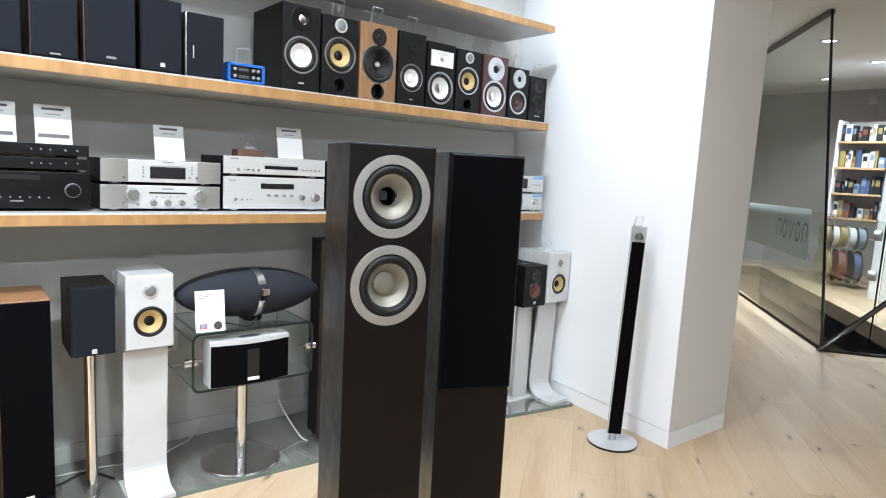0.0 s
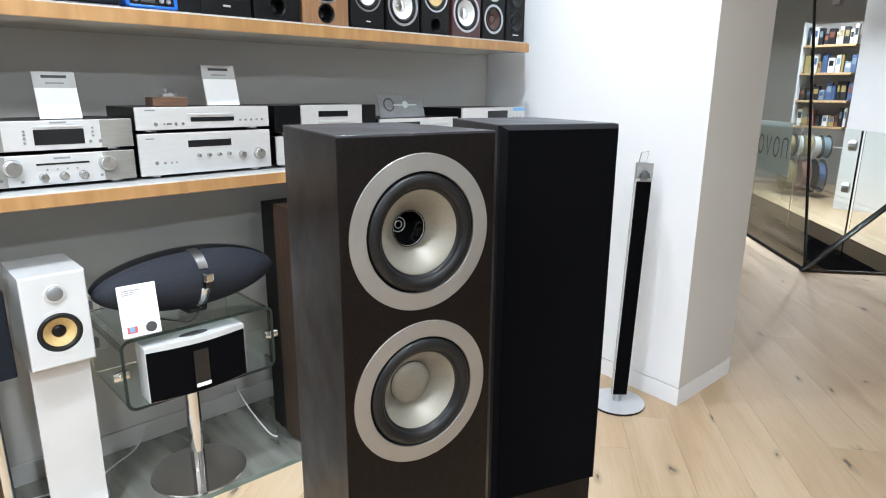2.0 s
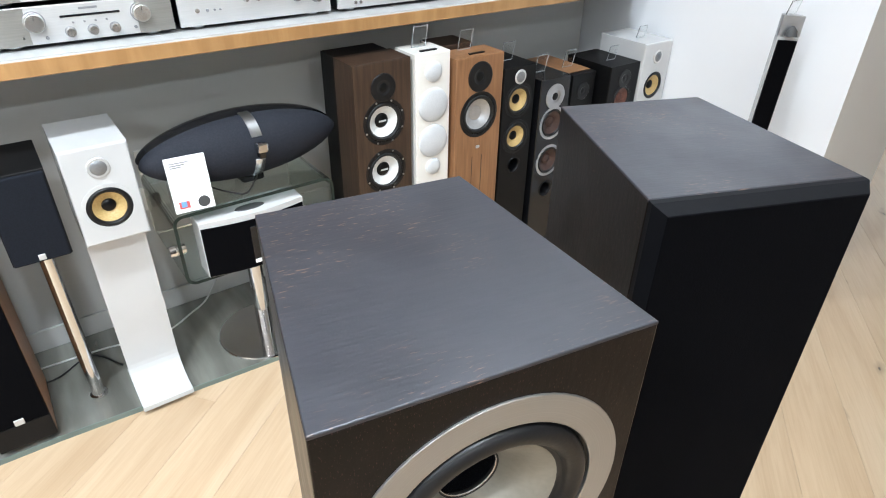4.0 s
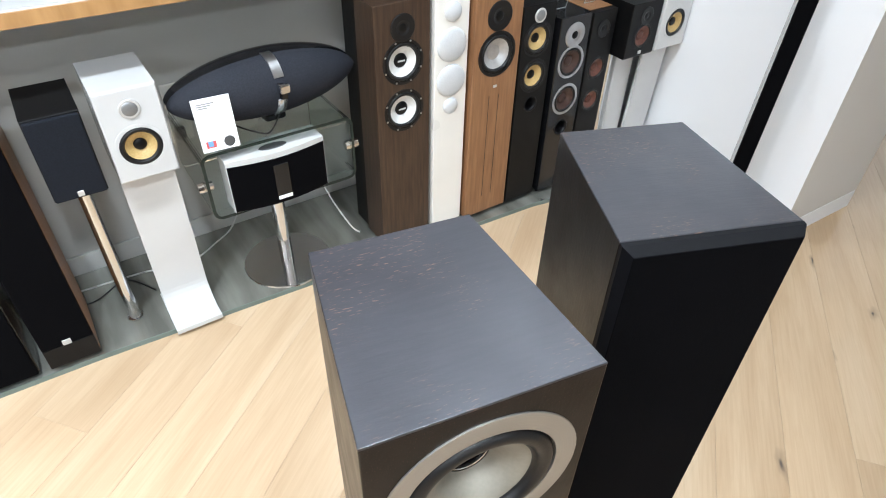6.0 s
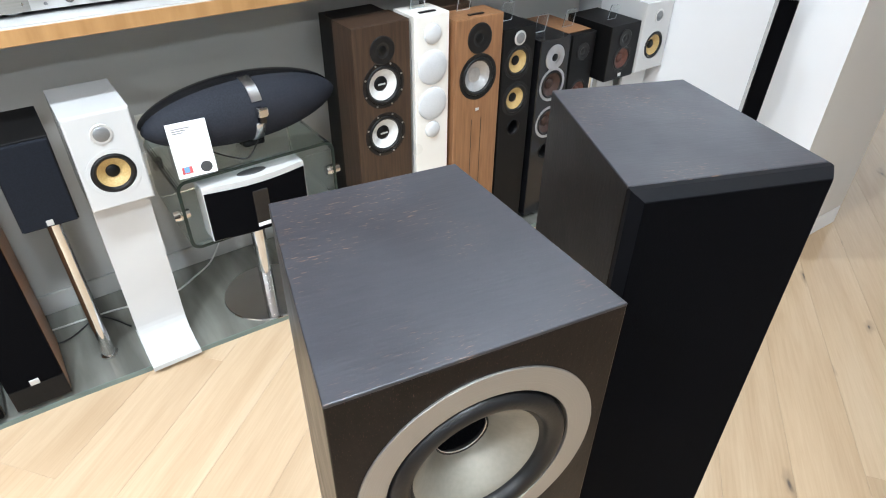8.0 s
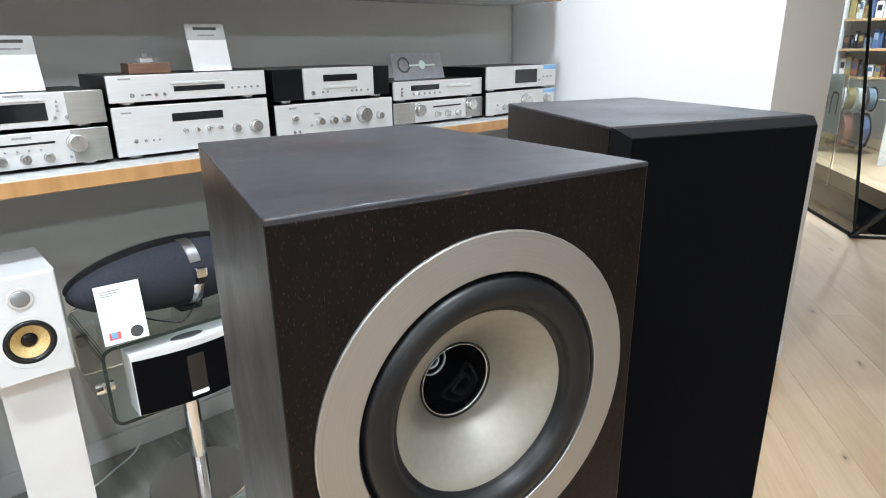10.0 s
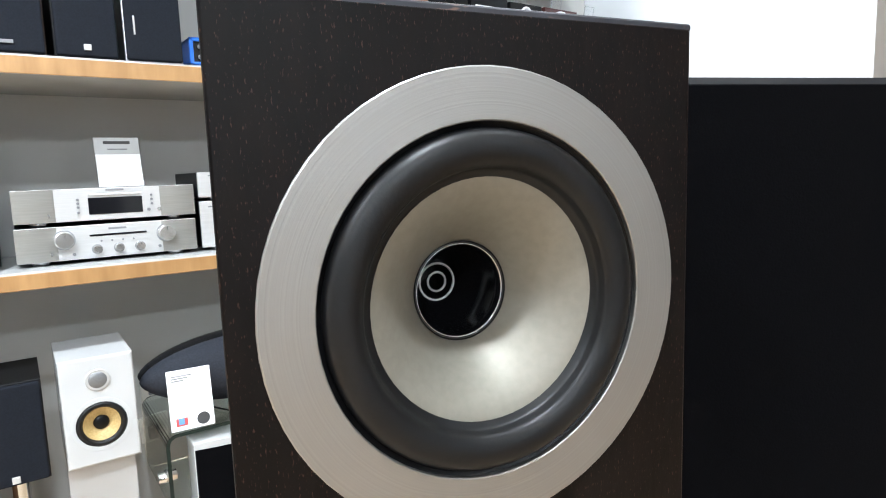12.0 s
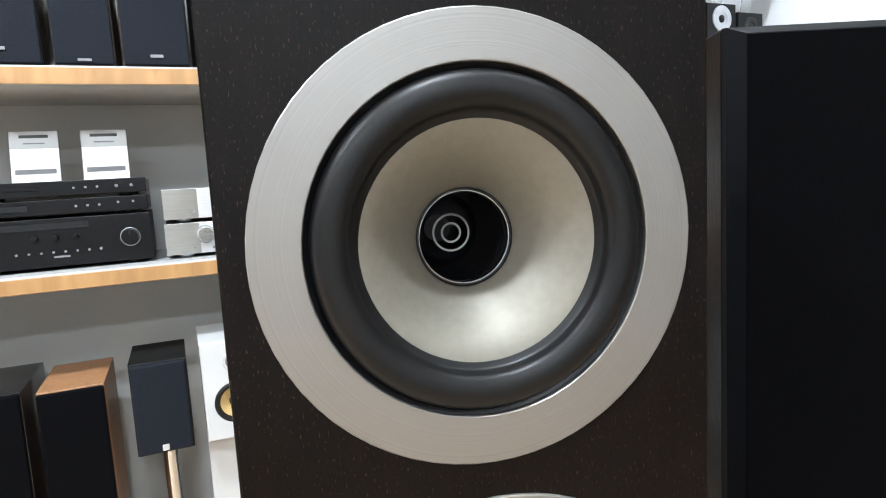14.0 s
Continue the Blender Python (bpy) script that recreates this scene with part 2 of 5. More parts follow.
M["white"] = surface("white_lacquer", (0.53, 0.53, 0.525), (0.50, 0.50, 0.495), 0.2, scale=6, bump=0.02, coat=0.3, rough_var=0.05)
M["cream"] = surface("cream_lacquer", (0.76, 0.74, 0.69), (0.73, 0.71, 0.66), 0.3, scale=6, bump=0.02, coat=0.2)
M["walnut"] = surface("dark_walnut_veneer", (0.052, 0.030, 0.0175), (0.026, 0.0145, 0.0085), 0.42, scale=14, stretch=(7, 7, 0.5), bump=0.1, fine=70, detail=7)
M["cherry"] = surface("cherry_veneer", (0.265, 0.134, 0.060), (0.19, 0.092, 0.040), 0.4, scale=12, stretch=(7, 7, 0.5), bump=0.1, fine=70, detail=7)
M["oak_veneer"] = surface("oak_veneer", (0.26, 0.145, 0.07), (0.19, 0.10, 0.047), 0.42, scale=12, stretch=(7, 7, 0.5), bump=0.1, fine=70)
M["burgundy"] = surface("burgundy_veneer", (0.06, 0.018, 0.016), (0.035, 0.012, 0.011), 0.35, scale=14, stretch=(7, 7, 0.5), bump=0.1)
M["silver"] = surface("silver_anodised", (0.545, 0.54, 0.53), (0.505, 0.50, 0.49), 0.4, 0.35, scale=60, stretch=(0.2, 1, 8), bump=0.02, fine=300)
M["champagne"] = surface("champagne_anodised", (0.29, 0.28, 0.255), (0.255, 0.245, 0.225), 0.38, 0.45, scale=60, stretch=(0.2, 1, 8), bump=0.02, fine=300)
M["chrome"] = surface("chrome", (0.75, 0.75, 0.76), (0.70, 0.70, 0.71), 0.1, 1.0, scale=5, bump=0.0, rough_var=0.04)
M["steel"] = surface("satin_steel", (0.52, 0.53, 0.55), (0.47, 0.48, 0.50), 0.3, 1.0, scale=30, bump=0.03)
M["kevlar"] = surface("yellow_woven_cone", (0.50, 0.355, 0.145), (0.38, 0.26, 0.09), 0.5, scale=260, bump=0.4, fine=420)
M["paper"] = surface("white_cone_paper", (0.66, 0.66, 0.64), (0.58, 0.58, 0.57), 0.5, scale=60, bump=0.15, fine=320)
M["redcone"] = surface("reddish_fibre_cone", (0.115, 0.040, 0.025), (0.07, 0.024, 0.016), 0.5, scale=120, bump=0.3, fine=320)
M["ringcone"] = surface("dark_brown_fibre_cone", (0.055, 0.026, 0.019), (0.035, 0.017, 0.013), 0.45, scale=120, bump=0.3, fine=320)
M["greycone"] = surface("grey_metal_cone", (0.50, 0.50, 0.50), (0.44, 0.44, 0.44), 0.35, 0.6, scale=80, bump=0.1)
M["display"] = surface("dark_display_window", (0.008, 0.008, 0.010), (0.006, 0.006, 0.007), 0.1, scale=10, bump=0.0, rough_var=0.02)
M["blue"] = surface("blue_plastic", (0.02, 0.13, 0.55), (0.015, 0.10, 0.45), 0.35, scale=10, bump=0.02)
M["label_blue"] = surface("blue_sticker", (0.18, 0.36, 0.62), (0.15, 0.31, 0.55), 0.5, scale=30, bump=0.0)
M["label_red"] = surface("red_print", (0.55, 0.10, 0.10), None, 0.5, scale=30, bump=0.0)
M["card"] = surface("white_card", (0.93, 0.93, 0.93), (0.91, 0.91, 0.91), 0.6, scale=20, bump=0.02)
M["print"] = surface("grey_print", (0.22, 0.22, 0.23), (0.18, 0.18, 0.19), 0.6, scale=40, bump=0.0)
M["print_dark"] = surface("dark_print", (0.05, 0.05, 0.05), None, 0.6, scale=40, bump=0.0)
M["glass"] = glass("clear_glass")
M["acrylic"] = glass("clear_acrylic", (0.97, 0.98, 0.98), 0.02, 1.3)
M["green_glass"] = glass("green_tinted_glass", (0.87, 0.95, 0.92))
# pale and dark streaks in the base colour stand for reflections in the glass
M["plinth_glass"] = surface("reflection_streaked_glass", (0.40, 0.405, 0.36), (0.20, 0.20, 0.175), 0.035, 0.55, scale=4.0, stretch=(3, 0.4, 1), bump=0.0, rough_var=0.015, coat=1.0, spec=0.9)
M["frost"] = surface("frosted_film", (0.62, 0.70, 0.68), (0.58, 0.66, 0.64), 0.7, scale=10, bump=0.0)
M["cable_white"] = surface("white_cable", (0.6, 0.6, 0.58), None, 0.5, bump=0.0)
M["cable_black"] = surface("black_cable", (0.015, 0.015, 0.015), None, 0.5, bump=0.0)
M["zep"] = surface("charcoal_speaker_cloth", (0.021, 0.023, 0.031), (0.015, 0.0165, 0.0225), 0.8, scale=220, bump=0.3, fine=700, spec=0.25)
M["stair"] = surface("stained_stair_timber", (0.20, 0.13, 0.07), (0.14, 0.09, 0.05), 0.5, scale=8, stretch=(1, 6, 6))
M["cover"] = surface("pale_mesh_cover", (0.56, 0.57, 0.58), (0.50, 0.51, 0.52), 0.5, scale=300, bump=0.3, fine=800)
M["pale_steel"] = surface("pale_satin_steel", (0.60, 0.61, 0.63), (0.56, 0.57, 0.59), 0.35, 0.4, scale=30, bump=0.02)
M["tag"] = surface("clear_tag_edge", (0.46, 0.48, 0.49), (0.40, 0.42, 0.43), 0.3, scale=30, bump=0.0)
M["band"] = surface("polished_band", (0.62, 0.63, 0.65), (0.56, 0.57, 0.59), 0.16, 0.85, scale=30, bump=0.0)
M["header"] = surface("grey_film", (0.48, 0.49, 0.49), (0.44, 0.45, 0.45), 0.4, scale=20, bump=0.0)
M["knob"] = surface("turned_steel", (0.60, 0.59, 0.57), (0.50, 0.49, 0.47), 0.24, 0.9, scale=40, bump=0.02)
M["block"] = surface("walnut_block", (0.15, 0.078, 0.045), (0.10, 0.052, 0.03), 0.45, scale=20, stretch=(0.6, 6, 6), bump=0.08)
# grille cloth in a lighter, bluer tone; caught light put into its colour
M["grille_edge_lit"] = surface("lit_grille_edge", (0.0028, 0.0030, 0.0044), (0.0022, 0.0024, 0.0036), 0.6, scale=300, bump=0.05, spec=0.15)
M["edge_oak"] = surface("oak_edge_band", (0.39, 0.225, 0.088), (0.29, 0.158, 0.058), 0.4, scale=11, stretch=(2.2, 1, 0.4), bump=0.06, fine=90, lo=0.42, hi=0.7)
M["mesh_dome"] = surface("grey_mesh_dome", (0.24, 0.245, 0.25), (0.19, 0.195, 0.20), 0.4, 0.5, scale=500, bump=0.2, fine=900)
M["plinth_edge"] = surface("green_glass_edge", (0.15, 0.185, 0.165), (0.11, 0.14, 0.125), 0.2, scale=6, bump=0.0)
M["lamp"] = glow("downlight_lens", (1.0, 0.97, 0.92), 12.0)


# ---- building helpers ----
def thing(name, m, label, category, group="", kind=""):
    ob = new(name)
    ob.empty_display_size = 0.05
    ob.matrix_basis = m
    return tagged(ob, label, category, group, kind)


def part(name, bm, material, parent=None, label="", smooth=False):
    me = bpy.data.meshes.new(name)
    bmesh.ops.recalc_face_normals(bm, faces=bm.faces)
    bm.to_mesh(me)
    bm.free()
    if smooth:
        for poly in me.polygons:
            poly.use_smooth = True
    me.materials.append(material)
    ob = new(name, me)
    if parent is not None:
        ob.parent = parent
    if label:
        ob["label"] = label
    return ob


def box(x0, x1, y0, y1, z0, z1, bevel=0.0, segs=2, bm=None):
    own = bm is None
    b = bmesh.new()
    bmesh.ops.create_cube(b, size=1.0, matrix=Matrix.Translation(((x0 + x1) / 2, (y0 + y1) / 2, (z0 + z1) / 2))
                          @ Matrix.Diagonal((x1 - x0, y1 - y0, z1 - z0, 1)))
    if bevel:
        bmesh.ops.bevel(b, geom=b.edges[:], offset=bevel, segments=segs, affect="EDGES", profile=0.5)
    if own:
        return b
    me = bpy.data.meshes.new("tmp")
    b.to_mesh(me)
    b.free()
    bm.from_mesh(me)
    bpy.data.meshes.remove(me)
    return bm


def prism(points, z0, z1):
    """An upright prism over a polygon of (x, y)."""
    b = bmesh.new()
    lo = [b.verts.new((x, y, z0)) for x, y in points]
    hi = [b.verts.new((x, y, z1)) for x, y in points]
    n = len(points)
    b.faces.new(lo[::-1]), b.faces.new(hi)
    for i in range(n):
        b.faces.new((lo[i], lo[(i + 1) % n], hi[(i + 1) % n], hi[i]))
    return b


def lathe(profile, x=0.0, z=0.0, segs=40, axis="y", y=0.0):
    """A surface of revolution: profile is a list of (radius, depth); axis y points into the cabinet, axis z upwards."""
    b = bmesh.new()
    rings = []
    for r, d in profile:
        if r < 1e-5:
            rings.append([b.verts.new((x, y + d, z) if axis == "y" else (x, y, z + d))])
            continue
        ring = []
        for k in range(segs):
            a = 2 * math.pi * k / segs
            ring.append(b.verts.new((x + r * math.cos(a), y + d, z + r * math.sin(a)) if axis == "y"
                                    else (x + r * math.cos(a), y + r * math.sin(a), z + d)))
        rings.append(ring)
    for p, q in zip(rings, rings[1:]):
        for k in range(segs):
            j = (k + 1) % segs
            if len(p) == 1 and len(q) > 1:
                b.faces.new((p[0], q[k], q[j]))
            elif len(q) == 1 and len(p) > 1:
                b.faces.new((p[k], q[0], p[j]))
            elif len(p) > 1:
                b.faces.new((p[k], q[k], q[j], p[j]))
    return b


def tube(points, r, segs=8):
    """A round tube along points."""
    b = bmesh.new()
    rings = []
    pts = [Vector(p) for p in points]
    for i, p in enumerate(pts):
        d = (pts[min(i + 1, len(pts) - 1)] - pts[max(i - 1, 0)]).normalized()
        s = d.cross(Vector((0, 0, 1)))
        s = s.normalized() if s.length > 1e-3 else Vector((1, 0, 0))
        u = s.cross(d)
        rings.append([b.verts.new(p + r * (math.cos(2 * math.pi * k / segs) * s + math.sin(2 * math.pi * k / segs) * u)) for k in range(segs)])
    for p, q in zip(rings, rings[1:]):
        for k in range(segs):
            b.faces.new((p[k], p[(k + 1) % segs], q[(k + 1) % segs], q[k]))
    b.faces.new(rings[0][::-1]), b.faces.new(rings[-1])
    return b


def cabinet(w, d, h, holes=(), taper=0.0, b=0.002, z0=0.0):
    """A loudspeaker box with its front at y = 0 and round holes (height, radius) cut through the front panel."""
    bm = bmesh.new()
    levels = [(b, 0.0), (0.3 * b, 0.3 * b), (0.0, b), (0.0, d - b), (b, d)]
    loops = []
    for inset, y in levels:
        hw = (w / 2) * (1 - taper * y / d) - inset
        loops.append([bm.verts.new(c) for c in ((-hw, y, z0 + inset), (hw, y, z0 + inset), (hw, y, z0 + h - inset), (-hw, y, z0 + h - inset))])
    for p, q in zip(loops, loops[1:]):
        for k in range(4):
            bm.faces.new((p[k], p[(k + 1) % 4], q[(k + 1) % 4], q[k]))
    bm.faces.new(loops[-1])
    hw = w / 2 - b
    cells, low = [], z0 + b
    holes = sorted(holes)
    for i, (zc, r) in enumerate(holes):
        up = z0 + h - b if i == len(holes) - 1 else (zc + r + holes[i + 1][0] - holes[i + 1][1]) / 2
        top = min(up, zc + hw)
        bot = max(low, zc - hw)
        if bot > low + 1e-4:
            cells.append((low, bot, None))
        cells.append((bot, top, (zc, r)))
        low = top
    if z0 + h - b > low + 1e-4:
        cells.append((low, z0 + h - b, None))
    for lo, hi, hole in cells:
        if hole is None:
            bm.faces.new([bm.verts.new(c) for c in ((-hw, 0, lo), (hw, 0, lo), (hw, 0, hi), (-hw, 0, hi))])
            continue
        zc, r = hole
        angs = [2 * math.pi * k / 40 for k in range(40)] + [math.atan2(zz - zc, xx) % (2 * math.pi) for xx in (-hw, hw) for zz in (lo, hi)]
        angs = sorted(set(round(a, 5) for a in angs))
        inner, outer, deep = [], [], []
        for a in angs:
            c, s = math.cos(a), math.sin(a)
            k = min(hw / abs(c) if abs(c) > 1e-6 else 9, ((hi - zc) / s if s > 1e-6 else (lo - zc) / s if s < -1e-6 else 9))
            outer.append(bm.verts.new((k * c, 0, zc + k * s)))
            inner.append(bm.verts.new((r * c, 0, zc + r * s)))
            deep.append(bm.verts.new((r * c, min(0.06, d * 0.6), zc + r * s)))
        n = len(angs)
        for i in range(n):
            j = (i + 1) % n
            bm.faces.new((outer[i], outer[j], inner[j], inner[i]))
            bm.faces.new((inner[i], inner[j], deep[j], deep[i]))
        bm.faces.new(deep)
    bmesh.ops.remove_doubles(bm, verts=bm.verts, dist=1e-5)
    return bm


ROLL = [(0.5 - 0.5 * math.cos(math.pi * k / 10), math.sin(math.pi * k / 10)) for k in range(11)]


def driver(parent, z, R, style, x=0.0, name="woofer", trim=None, y=0.0):
    """A drive unit: trim ring, rolled rubber surround, cone and centre, with R the outer radius of the ring."""
    S = {  # ring, ring inner, cone material, cone inner, depth, centre
        "dual": ("brushed", 0.777, "cone", 0.545, "throat"),
        "bass": ("brushed", 0.777, "cone", 0.545, "cap_cone"),
        "kevlar_dark": ("rubber", 0.88, "kevlar", 0.62, "plug"),
        "kevlar": ("steel", 0.90, "kevlar", 0.63, "plug"),
        "white": ("steel", 0.90, "paper", 0.63, "cap_same"),
        "whiteplug": ("rubber", 0.86, "paper", 0.66, "badge"),
        "blackplug": ("steel", 0.93, "black", 0.70, "bullet"),
        "silver": ("steel", 0.88, "paper", 0.66, "cap_silver"),
        "grey": ("rubber", 0.86, "greycone", 0.66, "cap_flat"),
        "red": ("steel", 0.84, "ringcone", 0.68, "cap_same"),
        "darkred": ("black", 0.88, "redcone", 0.70, "cap_same"),
        "dark": ("black", 0.88, "rubber", 0.70, "cap_same"),
        "kevlar_white": ("white", 0.84, "kevlar", 0.62, "plug"),
    }[style]
    ring, ri, cm, ci, centre = S
    seg = 64 if R > 0.05 and style in ("dual", "bass") else 28
    rim = 0.016 * R
    prof = [(R, y), (R, y - rim * 0.7), (R - 0.006 * R, y - rim), (ri * R + 0.005 * R, y - rim), (ri * R, y - rim * 0.7), (ri * R, y + 0.012 * R)]
    top = part(name, lathe(prof, x, z, seg), trim or M[ring], parent)
    gap = 0.972 * ri
    part("basket", lathe([(ri * R, y + 0.012 * R), (gap * R * 0.985, y + 0.03 * R)], x, z, seg), M["black"], top)
    prof = [(R * (gap - (gap - ci) * (0.02 + 0.80 * a)), y + 0.022 * R - 0.068 * R * b ** 0.85) for a, b in ROLL]
    prof = [(R * gap, y + 0.04 * R)] + prof + [(R * (ci + (gap - ci) * 0.12), y + 0.038 * R), (R * ci * 0.99, y + 0.05 * R)]
    part("surround", lathe(prof, x, z, seg), M["rubber"], top, smooth=True)
    inner = {"throat": 0.238, "plug": 0.25, "badge": 0.30, "bullet": 0.2}.get(centre, 0.30)
    deep = 0.30 if style in ("dual", "bass") else 0.22
    n = 10
    prof = []
    for k in range(n + 1):
        a = k / n
        prof.append((R * (ci + (inner - ci) * a), y + 0.045 * R + R * deep * (a ** (1.5 if centre == "throat" else 1.15))))
    part("cone", lathe(prof, x, z, seg), M[cm], top, smooth=True)
    yc = y + 0.045 * R + R * deep
    if centre == "throat":
        part("throat", lathe([(inner * R, yc), (inner * R * 1.02, yc - 0.02 * R), (inner * R * 0.95, yc - 0.012 * R), (inner * R * 0.93, yc + 0.05 * R),
                              (inner * R * 0.80, yc + 0.5 * R), (inner * R * 0.3, yc + 0.62 * R), (0, yc + 0.62 * R)], x, z, seg), M["gloss_black"], top, smooth=True)
        part("lip", lathe([(inner * R * 0.97, yc - 0.006 * R), (inner * R * 0.955, yc - 0.016 * R), (inner * R * 0.94, yc - 0.006 * R)], x, z, seg), M["chrome"], top, smooth=True)
        for rr in (0.097, 0.050):
            part("tulip_ring", lathe([(rr * R + 0.00035, yc + 0.27 * R), (rr * R, yc + 0.258 * R), (rr * R - 0.00035, yc + 0.27 * R), (rr * R, yc + 0.285 * R), (rr * R + 0.00035, yc + 0.27 * R)], x, z, 36), M["silver"], top, smooth=True)
    elif centre in ("cap_cone", "cap_same", "cap_silver", "cap_flat"):
        cr = 0.32 if centre != "cap_cone" else 0.30
        mt = M[cm] if centre != "cap_silver" else M["chrome"]
        bulge = {"cap_cone": 0.07, "cap_flat": 0.02}.get(centre, 0.10)
        part("dust_cap", lathe([(cr * R * math.cos(a), yc - 0.02 * R - bulge * R * math.sin(a)) for a in [math.pi / 2 * k / 6 for k in range(7)]], x, z, seg), mt, top, smooth=True)
    elif centre in ("plug", "bullet", "badge"):
        cr = {"plug": 0.27, "bullet": 0.22, "badge": 0.32}[centre]
        hgt = {"plug": 0.12, "bullet": 0.28, "badge": 0.1}[centre]
        part("phase_plug", lathe([(cr * R, yc + 0.02), (cr * R, yc - 0.01 * R)] + [(cr * R * math.cos(a), yc - 0.01 * R - hgt * R * math.sin(a)) for a in [math.pi / 2 * k / 6 for k in range(1, 7)]], x, z, 24),
             M["chrome"] if centre == "bullet" else M["black"], top, smooth=True)
        if centre == "badge":
            part("badge", box(x - 0.17 * R, x + 0.17 * R, yc - 0.125 * R, yc - 0.105 * R, z - 0.035 * R, z + 0.035 * R), M["header"], top)
            for k in range(8):
                a = math.tau * (k + 0.5) / 8
                part("bolt", lathe([(0.0035, y - rim), (0.0033, y - rim - 0.0015), (0, y - rim - 0.002)], x + 0.93 * R * math.cos(a), z + 0.93 * R * math.sin(a), 8), M["steel"], top)
    return top


def tweeter(parent, z, R, style="dome", x=0.0):
    """A small dome tweeter on its round plate."""
    plate = {"dome": "black", "silver": "steel", "mesh": "silver", "grey": "rubber"}[style]
    top = part("tweeter", lathe([(R, 0.0), (R, -0.002), (R * 0.94, -0.0035), (R * 0.55, -0.003), (R * 0.42, -0.0010), (R * 0.36, -0.0006), (0, -0.0006)], x, z, 28), M[plate], parent, smooth=False)
    dome = {"dome": "chrome", "silver": "black", "mesh": "mesh_dome", "grey": "black"}[style]
    rd = 0.8 if style == "mesh" else 0.36
    part("dome", lathe([(rd * R * math.cos(a), 0.002 - 0.3 * rd * R * math.sin(a) - (0.003 if style == "mesh" else 0)) for a in [math.pi / 2 * k / 5 for k in range(6)]], x, z, 24), M[dome], top, smooth=True)
    return top


def port(parent, z, R, x=0.0):
    return part("bass_port", lathe([(R, 0.0), (R, -0.002), (R * 0.93, -0.003), (R * 0.8, 0.004), (R * 0.72, 0.03), (R * 0.7, 0.05), (0, 0.05)], x, z, 24), M["black"], parent, smooth=True)


def speaker(name, m, w, d, h, mat, units, label, group="", taper=0.0, front=None, badge=None, category="loudspeaker", b=0.003, feet=0.0):
    """A boxed loudspeaker. units: (kind, height, radius, style); a grille over the front where front is a material."""
    t = thing(name, m, label, category, group)
    holes = [(z, r * 0.93) for k, z, r, s in units if k in ("woofer", "port")]
    part("cabinet", cabinet(w, d, h - feet, holes, taper, b, feet), mat, t)
    for kind, z, r, s in units:
        if kind == "woofer":
            driver(t, z, r, s)
        elif kind == "tweeter":
            tweeter(t, z, r, s)
        elif kind == "port":
            port(t, z, r)
    if front:
        part("grille", box(-w / 2 + 0.003, w / 2 - 0.003, -0.014, -0.0005, feet + 0.004, h - 0.004, 0.004), front, t, "black cloth grille")
    if badge:
        bx, bz, bw, bh = badge
        yy = -0.0145 if front else -0.0005
        part("badge", box(bx - bw / 2, bx + bw / 2, yy - 0.003, yy, bz - bh / 2, bz + bh / 2, 0.0008, 1), M["print"] if front is M["grille_blue"] and bw > bh * 2 else M["silver"], t, "small grey badge")
    if feet:
        for sx in (-1, 1):
            for yy in (0.03, d - 0.03):
                part("foot", lathe([(0, 0), (0.009, 0), (0.012, feet * 0.5), (0.012, feet), (0, feet)], sx * (w / 2 - 0.02), 0, 12, "z", yy), M["black"], t)
    return t


# ---- structure ----
def block(name, bm, mat, label="", category=""):
    return tagged(part(name, bm, mat), label, category, kind="structure")


U, V = Vector((0.786, 0.618, 0)), Vector((0.618, -0.786, 0))   # along the floor boards, and across them
WELL = (2.813, 8.2, 3.427, 4.33)                                # stairwell, in board coordinates


def uv(u, v):
    p = U * u + V * v
    return (p.x, p.y)


block("wall_north", box(-5.0, 1.70, 0.0, 0.15, 0, CEIL), M["wall"], "plain grey painted wall behind the shelves", "wall")
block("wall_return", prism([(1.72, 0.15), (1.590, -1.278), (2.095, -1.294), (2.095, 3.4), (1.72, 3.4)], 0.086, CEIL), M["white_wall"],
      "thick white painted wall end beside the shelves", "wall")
end_wall = bpy.data.objects["wall_return"].data              # the narrow end gets a warmer, darker grey than the other faces
end_wall.materials.append(M["end_face_wall"])
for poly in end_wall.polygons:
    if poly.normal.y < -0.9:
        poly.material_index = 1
block("wall_core", prism([(1.73, 0.14), (1.601, -1.267), (2.084, -1.283), (2.084, 3.39), (1.73, 3.39)], 0.0, 0.086), M["white_wall"],
      "recessed foot of the white wall end", "wall")
# south and west walls are unseen, added to close the room and bounce fill
block("bounce_wall_south", box(-5.0, 12.0, -6.15, -6.0, 0, CEIL), M["warm_wall"], "unseen closing wall, pale grey to bounce frontal fill light", "wall")
block("bounce_wall_west", box(-5.15, -5.0, -6.0, 0.15, 0, CEIL), M["white_wall"], "unseen closing wall, white to bounce fill light", "wall")
block("wall_far", box(9.8, 9.95, -6.0, 3.4, -2.6, CEIL), M["far_wall"], "taupe painted wall beyond the stairs", "wall")
block("wall_far_side", box(2.10, 9.8, 3.4, 3.55, -2.6, CEIL), M["far_wall"], "taupe painted wall beside the glass partition", "wall")
block("ceiling", box(-5.15, 12.0, -6.15, 3.55, CEIL, CEIL + 0.12), M["ceiling"], "white plastered ceiling with recessed downlights", "ceiling")
sk = prism([(1.718, 0.0), (1.5895, -1.2785), (2.0955, -1.2945), (2.0955, 3.4), (2.087, 3.4), (2.087, -1.286), (1.598, -1.270), (1.727, 0.0)], 0.0, 0.082)
block("baseboard", sk, M["white_wall"], "white painted baseboard round the wall end", "baseboard")
